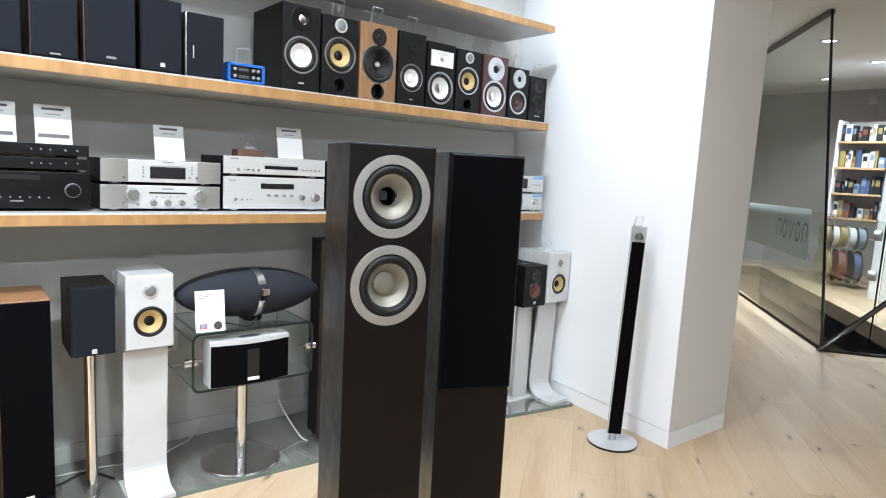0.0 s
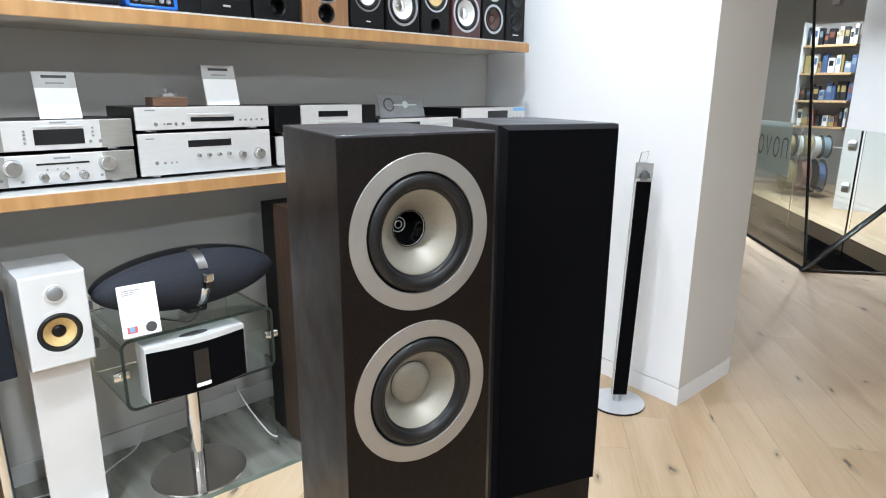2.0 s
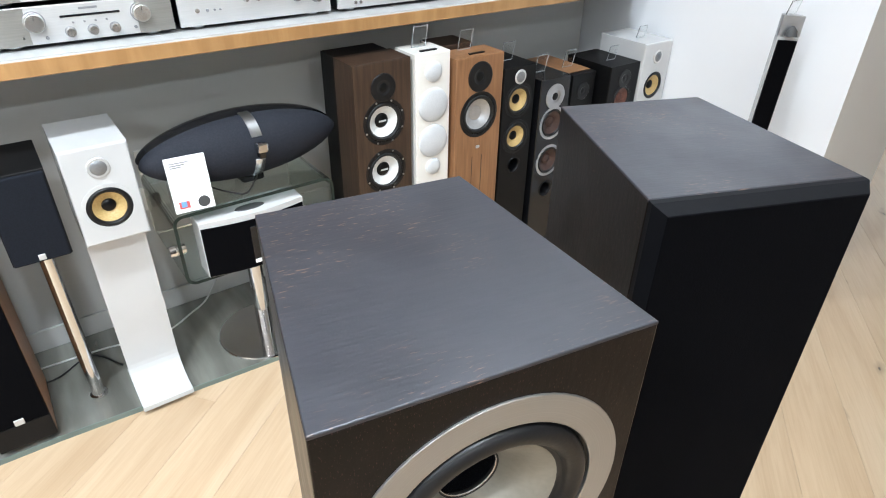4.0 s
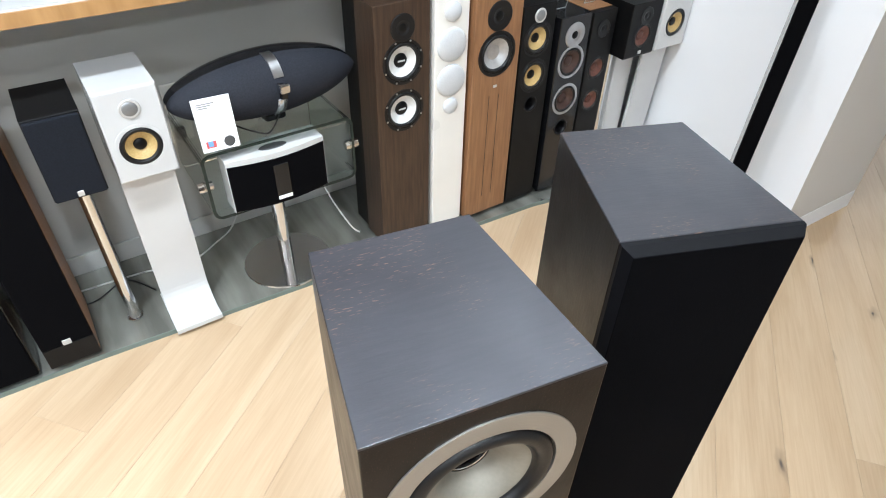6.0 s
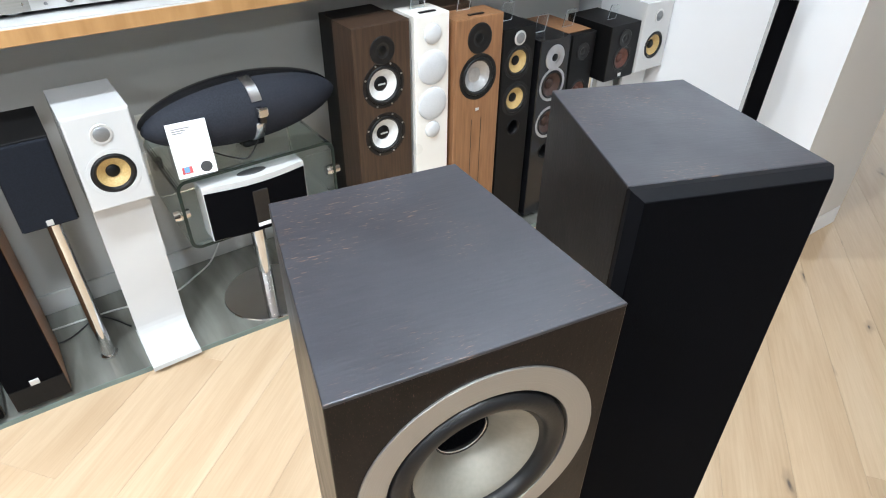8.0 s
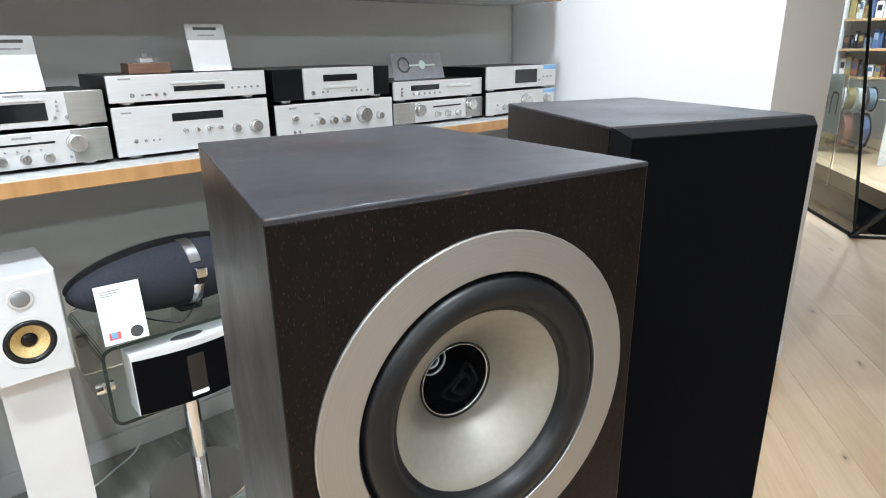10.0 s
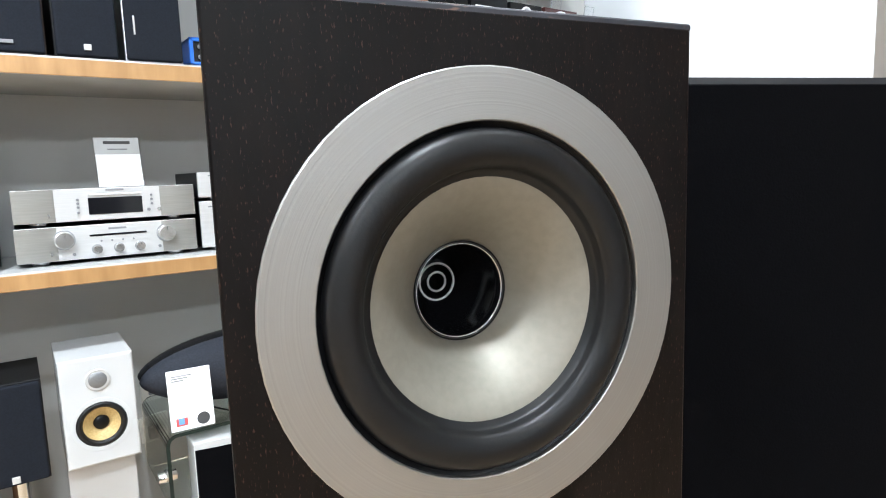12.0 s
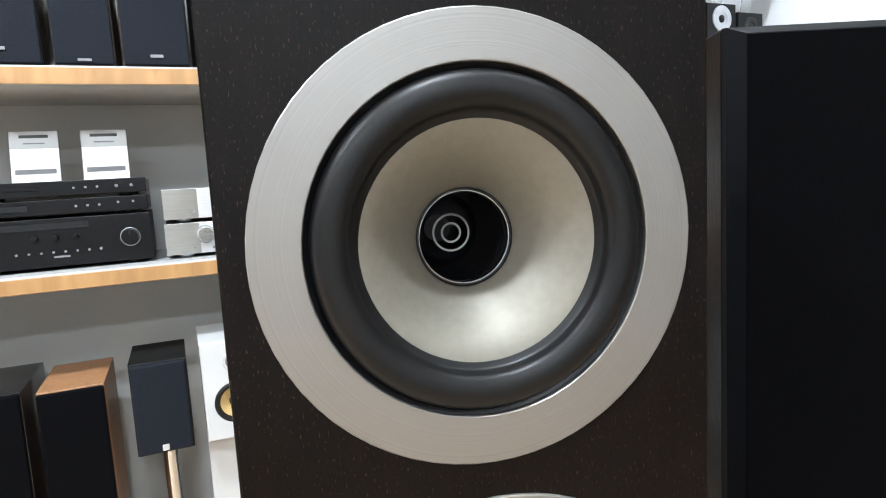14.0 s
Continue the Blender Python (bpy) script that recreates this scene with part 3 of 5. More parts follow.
block("baseboard_north", box(-5.0, 1.70, -0.012, 0.0, 0, 0.09, 0.002, 1), M["wall"], "grey painted baseboard under the shelves", "baseboard")

# sub-floor round the stairwell
floor = block("floor", prism([uv(-9, -5.2), uv(WELL[0], -5.2), uv(WELL[0], 12), uv(-9, 12)], -0.16, -0.012), M["sub"], "pale oak plank floor with dark knots", "floor")
sub = bmesh.new()
for a in ([(WELL[0], -5.2), (13, -5.2), (13, WELL[2]), (WELL[0], WELL[2])], [(WELL[0], WELL[3]), (13, WELL[3]), (13, 12), (WELL[0], 12)], [(WELL[1], WELL[2]), (13, WELL[2]), (13, WELL[3]), (WELL[1], WELL[3])]):
    pr = prism([uv(*c) for c in a], -0.16, -0.012)
    me = bpy.data.meshes.new("tmp")
    pr.to_mesh(me)
    pr.free()
    sub.from_mesh(me)
part("sub_floor", sub, M["sub"], floor)

# stairwell: black slab edges, a flight going down
well = thing("stairwell", Matrix.Translation((*uv(WELL[0], WELL[2]), 0)) @ pose(0, 0, 0, 0, 0, math.degrees(math.atan2(U.y, U.x))),
             "stairwell with black slab edges and timber treads", "stairs", kind="structure")
Lw, Ww = WELL[1] - WELL[0], WELL[3] - WELL[2]
part("slab_edge", box(0.0, Lw, -Ww - 0.02, -Ww, -0.42, -0.004), M["gloss_black"], well, "black slab edge")
part("slab_edge", box(0.0, Lw, -0.004, 0.012, -0.30, -0.004), M["gloss_black"], well, "black slab edge")
part("slab_edge", box(-0.02, 0.0, -Ww, 0, -0.42, 0.02), M["gloss_black"], well, "black slab edge")
part("well_wall", box(0, Lw, -Ww - 0.15, -Ww - 0.03, -2.6, -0.42), M["stair"], well)
for k in range(13):
    part("tread", box(0.35 + 0.27 * k, 0.35 + 0.27 * k + 0.30, -Ww + 0.02, -0.03, -0.20 - 0.18 * k, -0.155 - 0.18 * k, 0.006, 1), M["stair"], well)

# ---- lamps ----
def downlight_or_fill(x, y, watts, tilt, side):
    t = thing("downlight_or_fill", pose(x, y, CEIL), "round recessed white ceiling lamp, real or added as fill", "ceiling light", "ceiling downlights")
    part("trim_ring", lathe([(0.085, -0.001), (0.085, -0.006), (0.066, -0.010), (0.062, -0.002)], 0, 0, 28, "z"), M["white"], t)
    part("lens", lathe([(0.062, -0.003), (0.0, -0.003)], 0, 0, 28, "z"), M["lamp"], t)
    ld = bpy.data.lights.new("downlight_or_fill_lamp", "AREA")
    ld.shape, ld.size, ld.energy, ld.color = "DISK", 0.09, watts, (1.0, 0.985, 0.965)
    ld.spread = radians(130)
    lo = new("downlight_or_fill_lamp", ld)
    lo.matrix_basis = pose(x, y, CEIL - 0.02, tilt, -side, 0)


for spec in DOWNLIGHTS_AND_FILL:
    downlight_or_fill(*spec)

# ---- shelves on the north wall ----
def shelf(x0, x1, ztop, thick, label):
    t = thing("wall_shelf", pose(0, 0, ztop), label, "shelf", "wall shelves")
    part("board", box(x0, x1, -0.405, -0.001, -thick, 0.0, 0.002, 1), M["shelf_top"], t, "grey laminate shelf board")
    part("edge_strip", box(x0, x1, -0.4105, -0.4055, -thick, -0.003, 0.001, 1), M["edge_oak"], t)
    part("top_laminate", box(x0, x1 - 0.004, -0.404, -0.002, 0.0003, 0.0022), M["shelf_top"], t, "pale grey shelf surface")
    return t


MID, UP = 1.062, 1.556
shelf(-3.2, 1.556, MID, 0.040, "oak wall shelf carrying hi-fi components")
shelf(-3.2, 1.543, UP, 0.042, "oak wall shelf carrying bookshelf speakers")
shelf(-3.2, 1.540, 2.072, 0.036, "oak wall shelf above the speakers")
MID += 0.0023
UP += 0.0023


# ---- main pair of loudspeakers ----
def main_speaker(m, label, grille, height=1.3077):
    w, d, h = 0.1394, 0.1482, height
    t = thing("floorstanding_speaker", m, label, "loudspeaker", "pair of dark floorstanding speakers")
    z1, z2, R = 1.2303, 1.0945, 0.0626
    part("cabinet", cabinet(w, d, h - 0.03 - 0.0012, [(z1, R * 0.97), (z2, R * 0.97)], 0.1837, 0.0008, 0.03), M["wenge"], t, "dark wenge veneer")
    hw, hb = w / 2 - 0.0001, w / 2 * 0.8163 - 0.0001
    top = bmesh.new()
    vs = [top.verts.new(c) for c in ((-hw, 0.0001, 0), (hw, 0.0001, 0), (hb, d - 0.0001, 0), (-hb, d - 0.0001, 0))]
    fc = top.faces.new(vs)
    ex = bmesh.ops.extrude_face_region(top, geom=[fc])
    bmesh.ops.translate(top, vec=(0, 0, 0.0018), verts=[v for v in ex["geom"] if isinstance(v, bmesh.types.BMVert)])
    bmesh.ops.bevel(top, geom=[e for e in top.edges if all(v.co.z > 0.0005 for v in e.verts)], offset=0.0006, segments=2, affect="EDGES", profile=0.5)
    bmesh.ops.translate(top, vec=(0, 0, h - 0.0018), verts=top.verts)
    part("top_panel", top, M["wenge_top_sheen"], t)
    part("plinth", box(-w / 2 - 0.02, w / 2 + 0.02, -0.01, d + 0.01, 0.012, 0.03, 0.003), M["gloss_black"], t)
    for sx in (-1, 1):
        for yy in (0.01, d - 0.01):
            part("spike", lathe([(0, 0), (0.004, 0.004), (0.008, 0.012), (0.008, 0.034), (0, 0.036)], sx * 0.075, 0, 12, "z", yy), M["chrome"], t)
    driver(t, z1, R, "dual", trim=turned_ring("upper_turned_ring", z1))
    driver(t, z2, R, "bass", trim=turned_ring("lower_turned_ring", z2))
    if grille:
        gr = part("grille", box(-w / 2 + 0.0053, w / 2 - 0.0053, -0.0125, -0.0045, h - 0.4188, h - 0.0048, 0.0006, 1), M["grille"], t, "black cloth grille")
        edge = bmesh.new()
        far = [edge.verts.new(c) for c in ((-w / 2, -0.0004, h - 0.424), (w / 2, -0.0004, h - 0.424), (w / 2, -0.0004, h - 0.0003), (-w / 2, -0.0004, h - 0.0003))]
        mid = [edge.verts.new(c) for c in ((-w / 2, -0.0062, h - 0.424), (w / 2, -0.0062, h - 0.424), (w / 2, -0.0040, h - 0.0006), (-w / 2, -0.0040, h - 0.0006))]
        out = [edge.verts.new(c) for c in ((-w / 2 + 0.0055, -0.0121, h - 0.419), (w / 2 - 0.0055, -0.0121, h - 0.419), (w / 2 - 0.0055, -0.0121, h - 0.0050), (-w / 2 + 0.0055, -0.0121, h - 0.0050))]
        for p, q in ((far, mid), (mid, out)):
            for k in range(4):
                edge.faces.new((p[k], p[(k + 1) % 4], q[(k + 1) % 4], q[k]))
        edge.faces.new(out), edge.faces.new(far[::-1])
        bmesh.ops.recalc_face_normals(edge, faces=edge.faces)
        part("frame_edge", edge, M["grille_edge_lit"], gr, "bevelled grille edge, toned lighter for caught light")
    return t


main_speaker(pose(-0.5359, -1.9921, 0, 0, 0, -10.57), "slim dark wenge floorstanding speaker with two exposed champagne drivers", False)
main_speaker(pose(-0.3205, -1.9608, 0, 0, 0, -21.84), "slim dark wenge floorstanding speaker wearing its black cloth grille", True, 1.3063)


# ---- speakers on the upper shelf ----
FR = -0.39
def on_shelf(x0, x1, top, mat, units, label, depth=0.26, front=None, badge=None, name="bookshelf_speaker", yaw=0):
    w, h = (x1 - x0) - 0.006, top - UP
    us = [(k, h * (1 - fz), r * w, s) for k, fz, r, s in units]
    if badge:
        badge = (badge[0] * w, badge[1] * h, badge[2], badge[3])
    return speaker(name, pose((x0 + x1) / 2, FR, UP, 0, 0, yaw), w, depth, h, mat, us, label, "speakers on the upper shelf", front=front, badge=badge)


G = M["grille_blue"]
on_shelf(-1.60, -1.43, 1.82, M["black_ash"], [], "black bookshelf speaker with a charcoal cloth grille", front=G, badge=(0.0, 0.08, 0.03, 0.008))
on_shelf(-1.42, -1.25, 1.83, M["black_ash"], [], "black bookshelf speaker with a charcoal cloth grille", front=G, badge=(0.0, 0.08, 0.03, 0.008))
on_shelf(-1.235, -1.055, 1.83, M["walnut"], [], "walnut bookshelf speaker with a charcoal cloth grille", front=G, badge=(0.0, 0.1, 0.03, 0.008))
on_shelf(-1.04, -0.86, 1.84, M["gloss_black"], [], "gloss black bookshelf speaker with a charcoal grille", front=G, badge=(0.0, 0.13, 0.03, 0.008))
on_shelf(-0.846, -0.707, 1.83, M["walnut"], [], "walnut bookshelf speaker with a tall charcoal grille", front=G, badge=(0.0, 0.05, 0.03, 0.006))
on_shelf(-0.698, -0.536, 1.84, M["walnut"], [], "walnut bookshelf speaker with a charcoal cloth grille", front=G, badge=(0.0, 0.09, 0.03, 0.008))
on_shelf(-0.527, -0.386, 1.808, M["black_ash"], [], "black bookshelf speaker with a square silver badge", front=G, badge=(0.0, 0.1, 0.016, 0.014))
on_shelf(-0.378, -0.237, 1.785, M["steel"], [], "slim bookshelf speaker with a steel-edged charcoal grille", front=G, badge=(-0.33, 0.38, 0.004, 0.045), depth=0.2)
on_shelf(-0.012, 0.158, 1.894, M["black_ash"], [("tweeter", 0.16, 0.29, "dome"), ("woofer", 0.58, 0.45, "white")], "large black bookshelf speaker with a pale cone", depth=0.30, badge=(0.0, 0.09, 0.025, 0.006))
on_shelf(0.162, 0.337, 1.880, M["black_ash"], [("tweeter", 0.11, 0.17, "mesh"), ("woofer", 0.48, 0.44, "kevlar"), ("port", 0.86, 0.19, "")], "black bookshelf speaker with a yellow woven cone")
on_shelf(0.342, 0.536, 1.886, M["oak_veneer"], [("tweeter", 0.17, 0.20, "grey"), ("woofer", 0.52, 0.45, "blackplug"), ("port", 0.88, 0.18, "")], "oak bookshelf speaker with a black cone and silver centre")
on_shelf(0.542, 0.698, 1.880, M["black_ash"], [("tweeter", 0.22, 0.16, "dome"), ("woofer", 0.62, 0.42, "white")], "black bookshelf speaker with a pale cone", badge=(0.0, 0.08, 0.02, 0.004))
horn_spk = on_shelf(0.705, 0.876, 1.862, M["black"], [("woofer", 0.68, 0.46, "silver")], "black bookshelf speaker with a white square horn")
on_shelf(0.883, 1.043, 1.856, M["black_ash"], [("tweeter", 0.12, 0.17, "mesh"), ("woofer", 0.49, 0.43, "kevlar"), ("port", 0.87, 0.19, "")], "small black bookshelf speaker with a yellow woven cone")
on_shelf(1.053, 1.231, 1.857, M["burgundy"], [("tweeter", 0.22, 0.34, "silver"), ("woofer", 0.67, 0.46, "silver")], "burgundy bookshelf speaker with a silver-ringed pale cone")
on_shelf(1.239, 1.389, 1.820, M["black_ash"], [("tweeter", 0.21, 0.33, "silver"), ("woofer", 0.67, 0.43, "red")], "black bookshelf speaker with a reddish cone and silver rings")
on_shelf(1.396, 1.531, 1.794, M["black_ash"], [("tweeter", 0.22, 0.28, "grey"), ("woofer", 0.62, 0.42, "dark")], "small black bookshelf speaker with dark drivers", badge=(0.0, 0.12, 0.04, 0.005), depth=0.2)
# square horn of the black and white one
hb = bmesh.new()
zc, s0, s1 = (1.862 - UP) * 0.76, (0.066, 0.036), (0.016, 0.016)
lp = []
for sx, sz, yy in ((s0[0], s0[1], -0.001), (s0[0], s0[1], -0.006), (s0[0] * 0.92, s0[1] * 0.86, -0.007), (s1[0], s1[1], -0.0012)):
    lp.append([hb.verts.new((a * sx, yy, zc + c * sz)) for a, c in ((-1, -1), (1, -1), (1, 1), (-1, 1))])
for p, q in zip(lp, lp[1:]):
    for k in range(4):
        hb.faces.new((p[k], p[(k + 1) % 4], q[(k + 1) % 4], q[k]))
hb.faces.new(lp[-1])
horn = part("horn", hb, M["paper"], horn_spk, "pale square horn")
part("dome", lathe([(0.012 * math.cos(a), -0.002 - 0.007 * math.sin(a)) for a in [math.pi / 2 * k / 5 for k in range(6)]], 0, zc, 20), M["steel"], horn, smooth=True)

# blue desktop amplifier
t = thing("desktop_amplifier", pose(-0.150, FR, UP), "small bright blue desktop amplifier with black front", "amplifier")
bf = box(-0.072, 0.072, 0, 0.14, 0.004, 0.012, 0.002)
box(-0.072, 0.072, 0, 0.14, 0.064, 0.074, 0.002, 2, bf)
box(-0.072, -0.062, 0, 0.14, 0.004, 0.074, 0.002, 2, bf)
box(0.062, 0.072, 0, 0.14, 0.004, 0.074, 0.002, 2, bf)
part("case", bf, M["blue"], t)
part("panel", box(-0.062, 0.062, 0.006, 0.138, 0.012, 0.064), M["gloss_black"], t)
for zz in (0.025, 0.051):
    part("display_window", box(-0.030, 0.010, 0.0045, 0.007, zz - 0.006, zz + 0.006, 0.001, 1), M["print_dark"], t)
    for sx in (-0.045, 0.026, 0.046):
        part("knob", lathe([(0.006, 0.006), (0.006, -0.003), (0.005, -0.004), (0, -0.004)], sx, zz, 16), M["print"], t)


def number_card(x, y, z, digit="", w=0.052, h=0.072, lean=12):
    """A small acrylic tag on a base."""
    t = thing("number_tag", pose(x, y, z, lean, 0, 0), "small clear acrylic number tag standing on a speaker", "tag", "acrylic number tags")
    part("plate", box(-w / 2, w / 2, -0.0012, 0.0012, 0.0, h, 0.0006, 1), M["acrylic"], t)
    fb = box(-w * 0.5, w * 0.5, -0.0020, -0.0013, h * 0.97, h)
    for a in ((-w * 0.5, w * 0.5, 0.0, h * 0.03), (-w * 0.5, -w * 0.465, 0.0, h), (w * 0.465, w * 0.5, 0.0, h)):
        box(a[0], a[1], -0.0022, -0.0013, a[2], a[3], 0, 2, fb)
    ins = part("frame", fb, M["tag"], t)
    if digit:
        cu = bpy.data.curves.new("digit", "FONT")
        cu.body, cu.size, cu.extrude, cu.align_x = digit, 0.042, 0.0003, "CENTER"
        tmp = bpy.data.objects.new("tmp", cu)
        me = bpy.data.meshes.new_from_object(tmp)
        bpy.data.objects.remove(tmp)
        me.materials.append(M["print"])
        ob = new("digit", me)
        ob.parent = ins
        ob.matrix_basis = pose(0, -0.0028, h * 0.32, 90, 0, 0)
    return t


for x, top, dg in ((0.245, 1.880, "8"), (0.435, 1.886, "7"), (0.62, 1.880, ""), (0.79, 1.862, ""), (0.963, 1.856, ""), (1.14, 1.857, ""), (1.315, 1.820, ""), (1.465, 1.794, "")):
    number_card(x, FR + 0.03, top + 0.001, dg)
number_card(-0.148, FR + 0.05, UP + 0.075, "", 0.055, 0.06)


# ---- hi-fi components on the middle shelf ----
FY = -0.335
def component(name, x0, x1, z0, z1, label, face, body, knobs=(), display=None, slot=None, buttons=(), cheeks=None, depth=0.29, category="hi-fi component", plate=None, foot=0.010, badge=True, y=FY, bars=()):
    """A hi-fi unit: case, faceplate, display, tray, knobs and buttons (all by share of the face's width and height)."""
    w, h = x1 - x0, z1 - z0 - foot
    t = thing(name, pose((x0 + x1) / 2, y, z0), label, category, "hi-fi components on the shelf")
    part("case", box(-w / 2 + 0.003, w / 2 - 0.003, 0.009, depth, foot, z1 - z0 - 0.001, 0.002), body, t)
    a0, a1 = plate or (0.0, 1.0)
    px0, px1 = -w / 2 + a0 * w, -w / 2 + a1 * w
    fp = part("faceplate", box(px0, px1, 0.0, 0.010, foot, z1 - z0, 0.0018), face, t)
    at = lambda fx, fz: (-w / 2 + fx * w, foot + fz * h)
    if cheeks:
        for sx in (0, 1):
            b = bmesh.new()
            prof = [(0.0, 0.0), (0.03, -0.004), (0.10, -0.0045), (0.17, -0.004), (0.215, 0.0005)]
            lo, hi = [], []
            for f, yy in prof:
                fx = f if sx == 0 else 1 - f
                lo.append(b.verts.new((-w / 2 + fx * w, yy, foot + 0.001)))
                hi.append(b.verts.new((-w / 2 + fx * w, yy, z1 - z0 - 0.001)))
            for k in range(len(prof) - 1):
                b.faces.new((lo[k], lo[k + 1], hi[k + 1], hi[k]))
            part("cheek", b, cheeks, t, smooth=True)
    if display:
        fx, fz, fw, fh = display
        cx, cz = at(fx, fz)
        part("display_window", box(cx - fw * w / 2, cx + fw * w / 2, -0.0016, 0.001, cz - fh * h / 2, cz + fh * h / 2, 0.0008, 1), M["display"], t, "dark display window")
    if slot:
        fx, fz, fw, fh = slot
        cx, cz = at(fx, fz)
        part("disc_tray", box(cx - fw * w / 2, cx + fw * w / 2, -0.003, 0.001, cz - fh * h / 2, cz + fh * h / 2, 0.0012, 1), face, t)
    for fx, fz, r in knobs:
        cx, cz = at(fx, fz)
        L = 0.012 + r * 0.5
        kb = part("knob", lathe([(r * 1.06, 0.0), (r * 1.06, -0.002), (r, -0.003), (r, -L + 0.0012), (r * 0.93, -L), (0, -L)], cx, cz, 28), face if face is M["black"] else M["knob"], t, smooth=False)
        if face is not M["black"]:
            # grey ring drawn for the shadow gap round the knob
            part("ring", lathe([(r * 1.2, -0.0004), (r * 1.13, -0.0012), (r * 1.06, -0.0012)], cx, cz, 28), M["print"], kb, smooth=True)
        if face is M["black"] and r > 0.01:
            part("ring", lathe([(r * 1.22, -0.0005), (r * 1.16, -0.0022), (r * 1.1, -0.0005)], cx, cz, 28), M["steel"], kb, smooth=True)
        part("pointer", box(cx - 0.0007, cx + 0.0007, -L - 0.0006, -L + 0.0004, cz + r * 0.35, cz + r * 0.9), M["print_dark"], kb)
    for fx, fz, r in buttons:
        cx, cz = at(fx, fz)
        part("button", lathe([(r, 0), (r, -0.003), (r * 0.85, -0.004), (0, -0.004)], cx, cz, 14), M["print"] if face is M["black"] or r < 0.0042 else M["knob"], t)
    for fx, fz, fw, fh, mk in bars:
        cx, cz = at(fx, fz)
        part("marking", box(cx - fw * w / 2, cx + fw * w / 2, -0.0006 - (0.0045 if cheeks and (fx < 0.2 or fx > 0.8) else 0), 0.0, cz - fh * h / 2, cz + fh * h / 2), M[mk], t)
    for sx in (-1, 1):
        for yy in (0.035, depth - 0.04):
            part("foot", lathe([(0, 0), (0.018, 0), (0.020, foot * 0.4), (0.020, foot), (0, foot)], sx * (w / 2 - 0.05), 0, 18, "z", yy), M["black"] if face is M["black"] else M["steel"], t)
    return t


S, C, K = M["silver"], M["champagne"], M["black"]
# black stack
component("receiver", -1.115, -0.675, MID, 1.196, "black audio receiver with one large volume knob", K, K, knobs=[(0.88, 0.50, 0.020), (0.12, 0.5, 0.018), (0.50, 0.60, 0.006), (0.60, 0.60, 0.006), (0.40, 0.60, 0.006)], display=(0.42, 0.84, 0.5, 0.14), buttons=[(0.30 + 0.06 * k, 0.3, 0.003) for k in range(8)], bars=[(0.52, 0.2, 0.08, 0.04, "print")])
component("cd_player", -1.113, -0.677, 1.197, 1.242, "slim black disc player in a stack", K, K, display=(0.30, 0.5, 0.16, 0.4), buttons=[(0.62, 0.5, 0.003), (0.68, 0.5, 0.003), (0.74, 0.5, 0.003), (0.84, 0.6, 0.003), (0.92, 0.6, 0.003)], foot=0.008)
component("tuner", -1.113, -0.677, 1.243, 1.288, "slim black tuner on top of a stack", K, K, slot=(0.3, 0.55, 0.3, 0.25), buttons=[(0.62, 0.5, 0.003), (0.68, 0.5, 0.003), (0.74, 0.5, 0.003), (0.84, 0.5, 0.004), (0.92, 0.5, 0.004)], foot=0.008)
component("receiver", -1.60, -1.15, MID, 1.215, "black audio receiver with one large volume knob", K, K, knobs=[(0.88, 0.50, 0.022), (0.12, 0.5, 0.022)], display=(0.5, 0.7, 0.5, 0.2), buttons=[(0.30 + 0.06 * k, 0.3, 0.003) for k in range(8)])
component("amplifier", -2.10, -1.65, MID, 1.20, "black integrated amplifier with one large knob", K, K, knobs=[(0.5, 0.50, 0.024)], buttons=[(0.2 + 0.06 * k, 0.3, 0.003) for k in range(4)])
# champagne pair with curved cheeks
component("amplifier", -0.645, -0.231, MID, 1.159, "champagne silver integrated amplifier with two large knobs", S, M["black"], knobs=[(0.245, 0.60, 0.0205), (0.815, 0.60, 0.0205), (0.415, 0.26, 0.0105), (0.535, 0.26, 0.0105), (0.655, 0.26, 0.0105)], slot=None, display=(0.54, 0.68, 0.32, 0.06), cheeks=C, buttons=[(0.17, 0.22, 0.005), (0.77, 0.2, 0.004), (0.29, 0.16, 0.004)] + [(0.44 + 0.06 * k, 0.50, 0.0025) for k in range(4)], bars=[(0.535, 0.86, 0.10, 0.06, "print")])
component("cd_player", -0.643, -0.229, 1.160, 1.251, "champagne silver disc player with a dark display", S, M["black"], display=(0.535, 0.44, 0.30, 0.52), cheeks=C, slot=(0.535, 0.79, 0.29, 0.07), buttons=[(0.33, 0.66, 0.0032), (0.33, 0.54, 0.0032), (0.33, 0.42, 0.0032), (0.33, 0.26, 0.0032), (0.74, 0.72, 0.003), (0.74, 0.58, 0.003), (0.74, 0.44, 0.003), (0.72, 0.25, 0.004), (0.78, 0.25, 0.0045), (0.17, 0.2, 0.006)], bars=[(0.535, 0.93, 0.10, 0.06, "print")])
# silver pair
component("amplifier", -0.2165, 0.2215, MID, 1.203, "silver integrated amplifier with a row of small knobs", S, K, knobs=[(0.415, 0.43, 0.0052), (0.49, 0.43, 0.0052), (0.57, 0.43, 0.0052), (0.645, 0.43, 0.0052), (0.755, 0.38, 0.0105), (0.895, 0.38, 0.0165)], display=(0.51, 0.72, 0.33, 0.17), buttons=[(0.11, 0.30, 0.006), (0.17, 0.29, 0.004), (0.215, 0.29, 0.0028), (0.25, 0.29, 0.0028)], bars=[(0.08, 0.88, 0.06, 0.03, "print")])
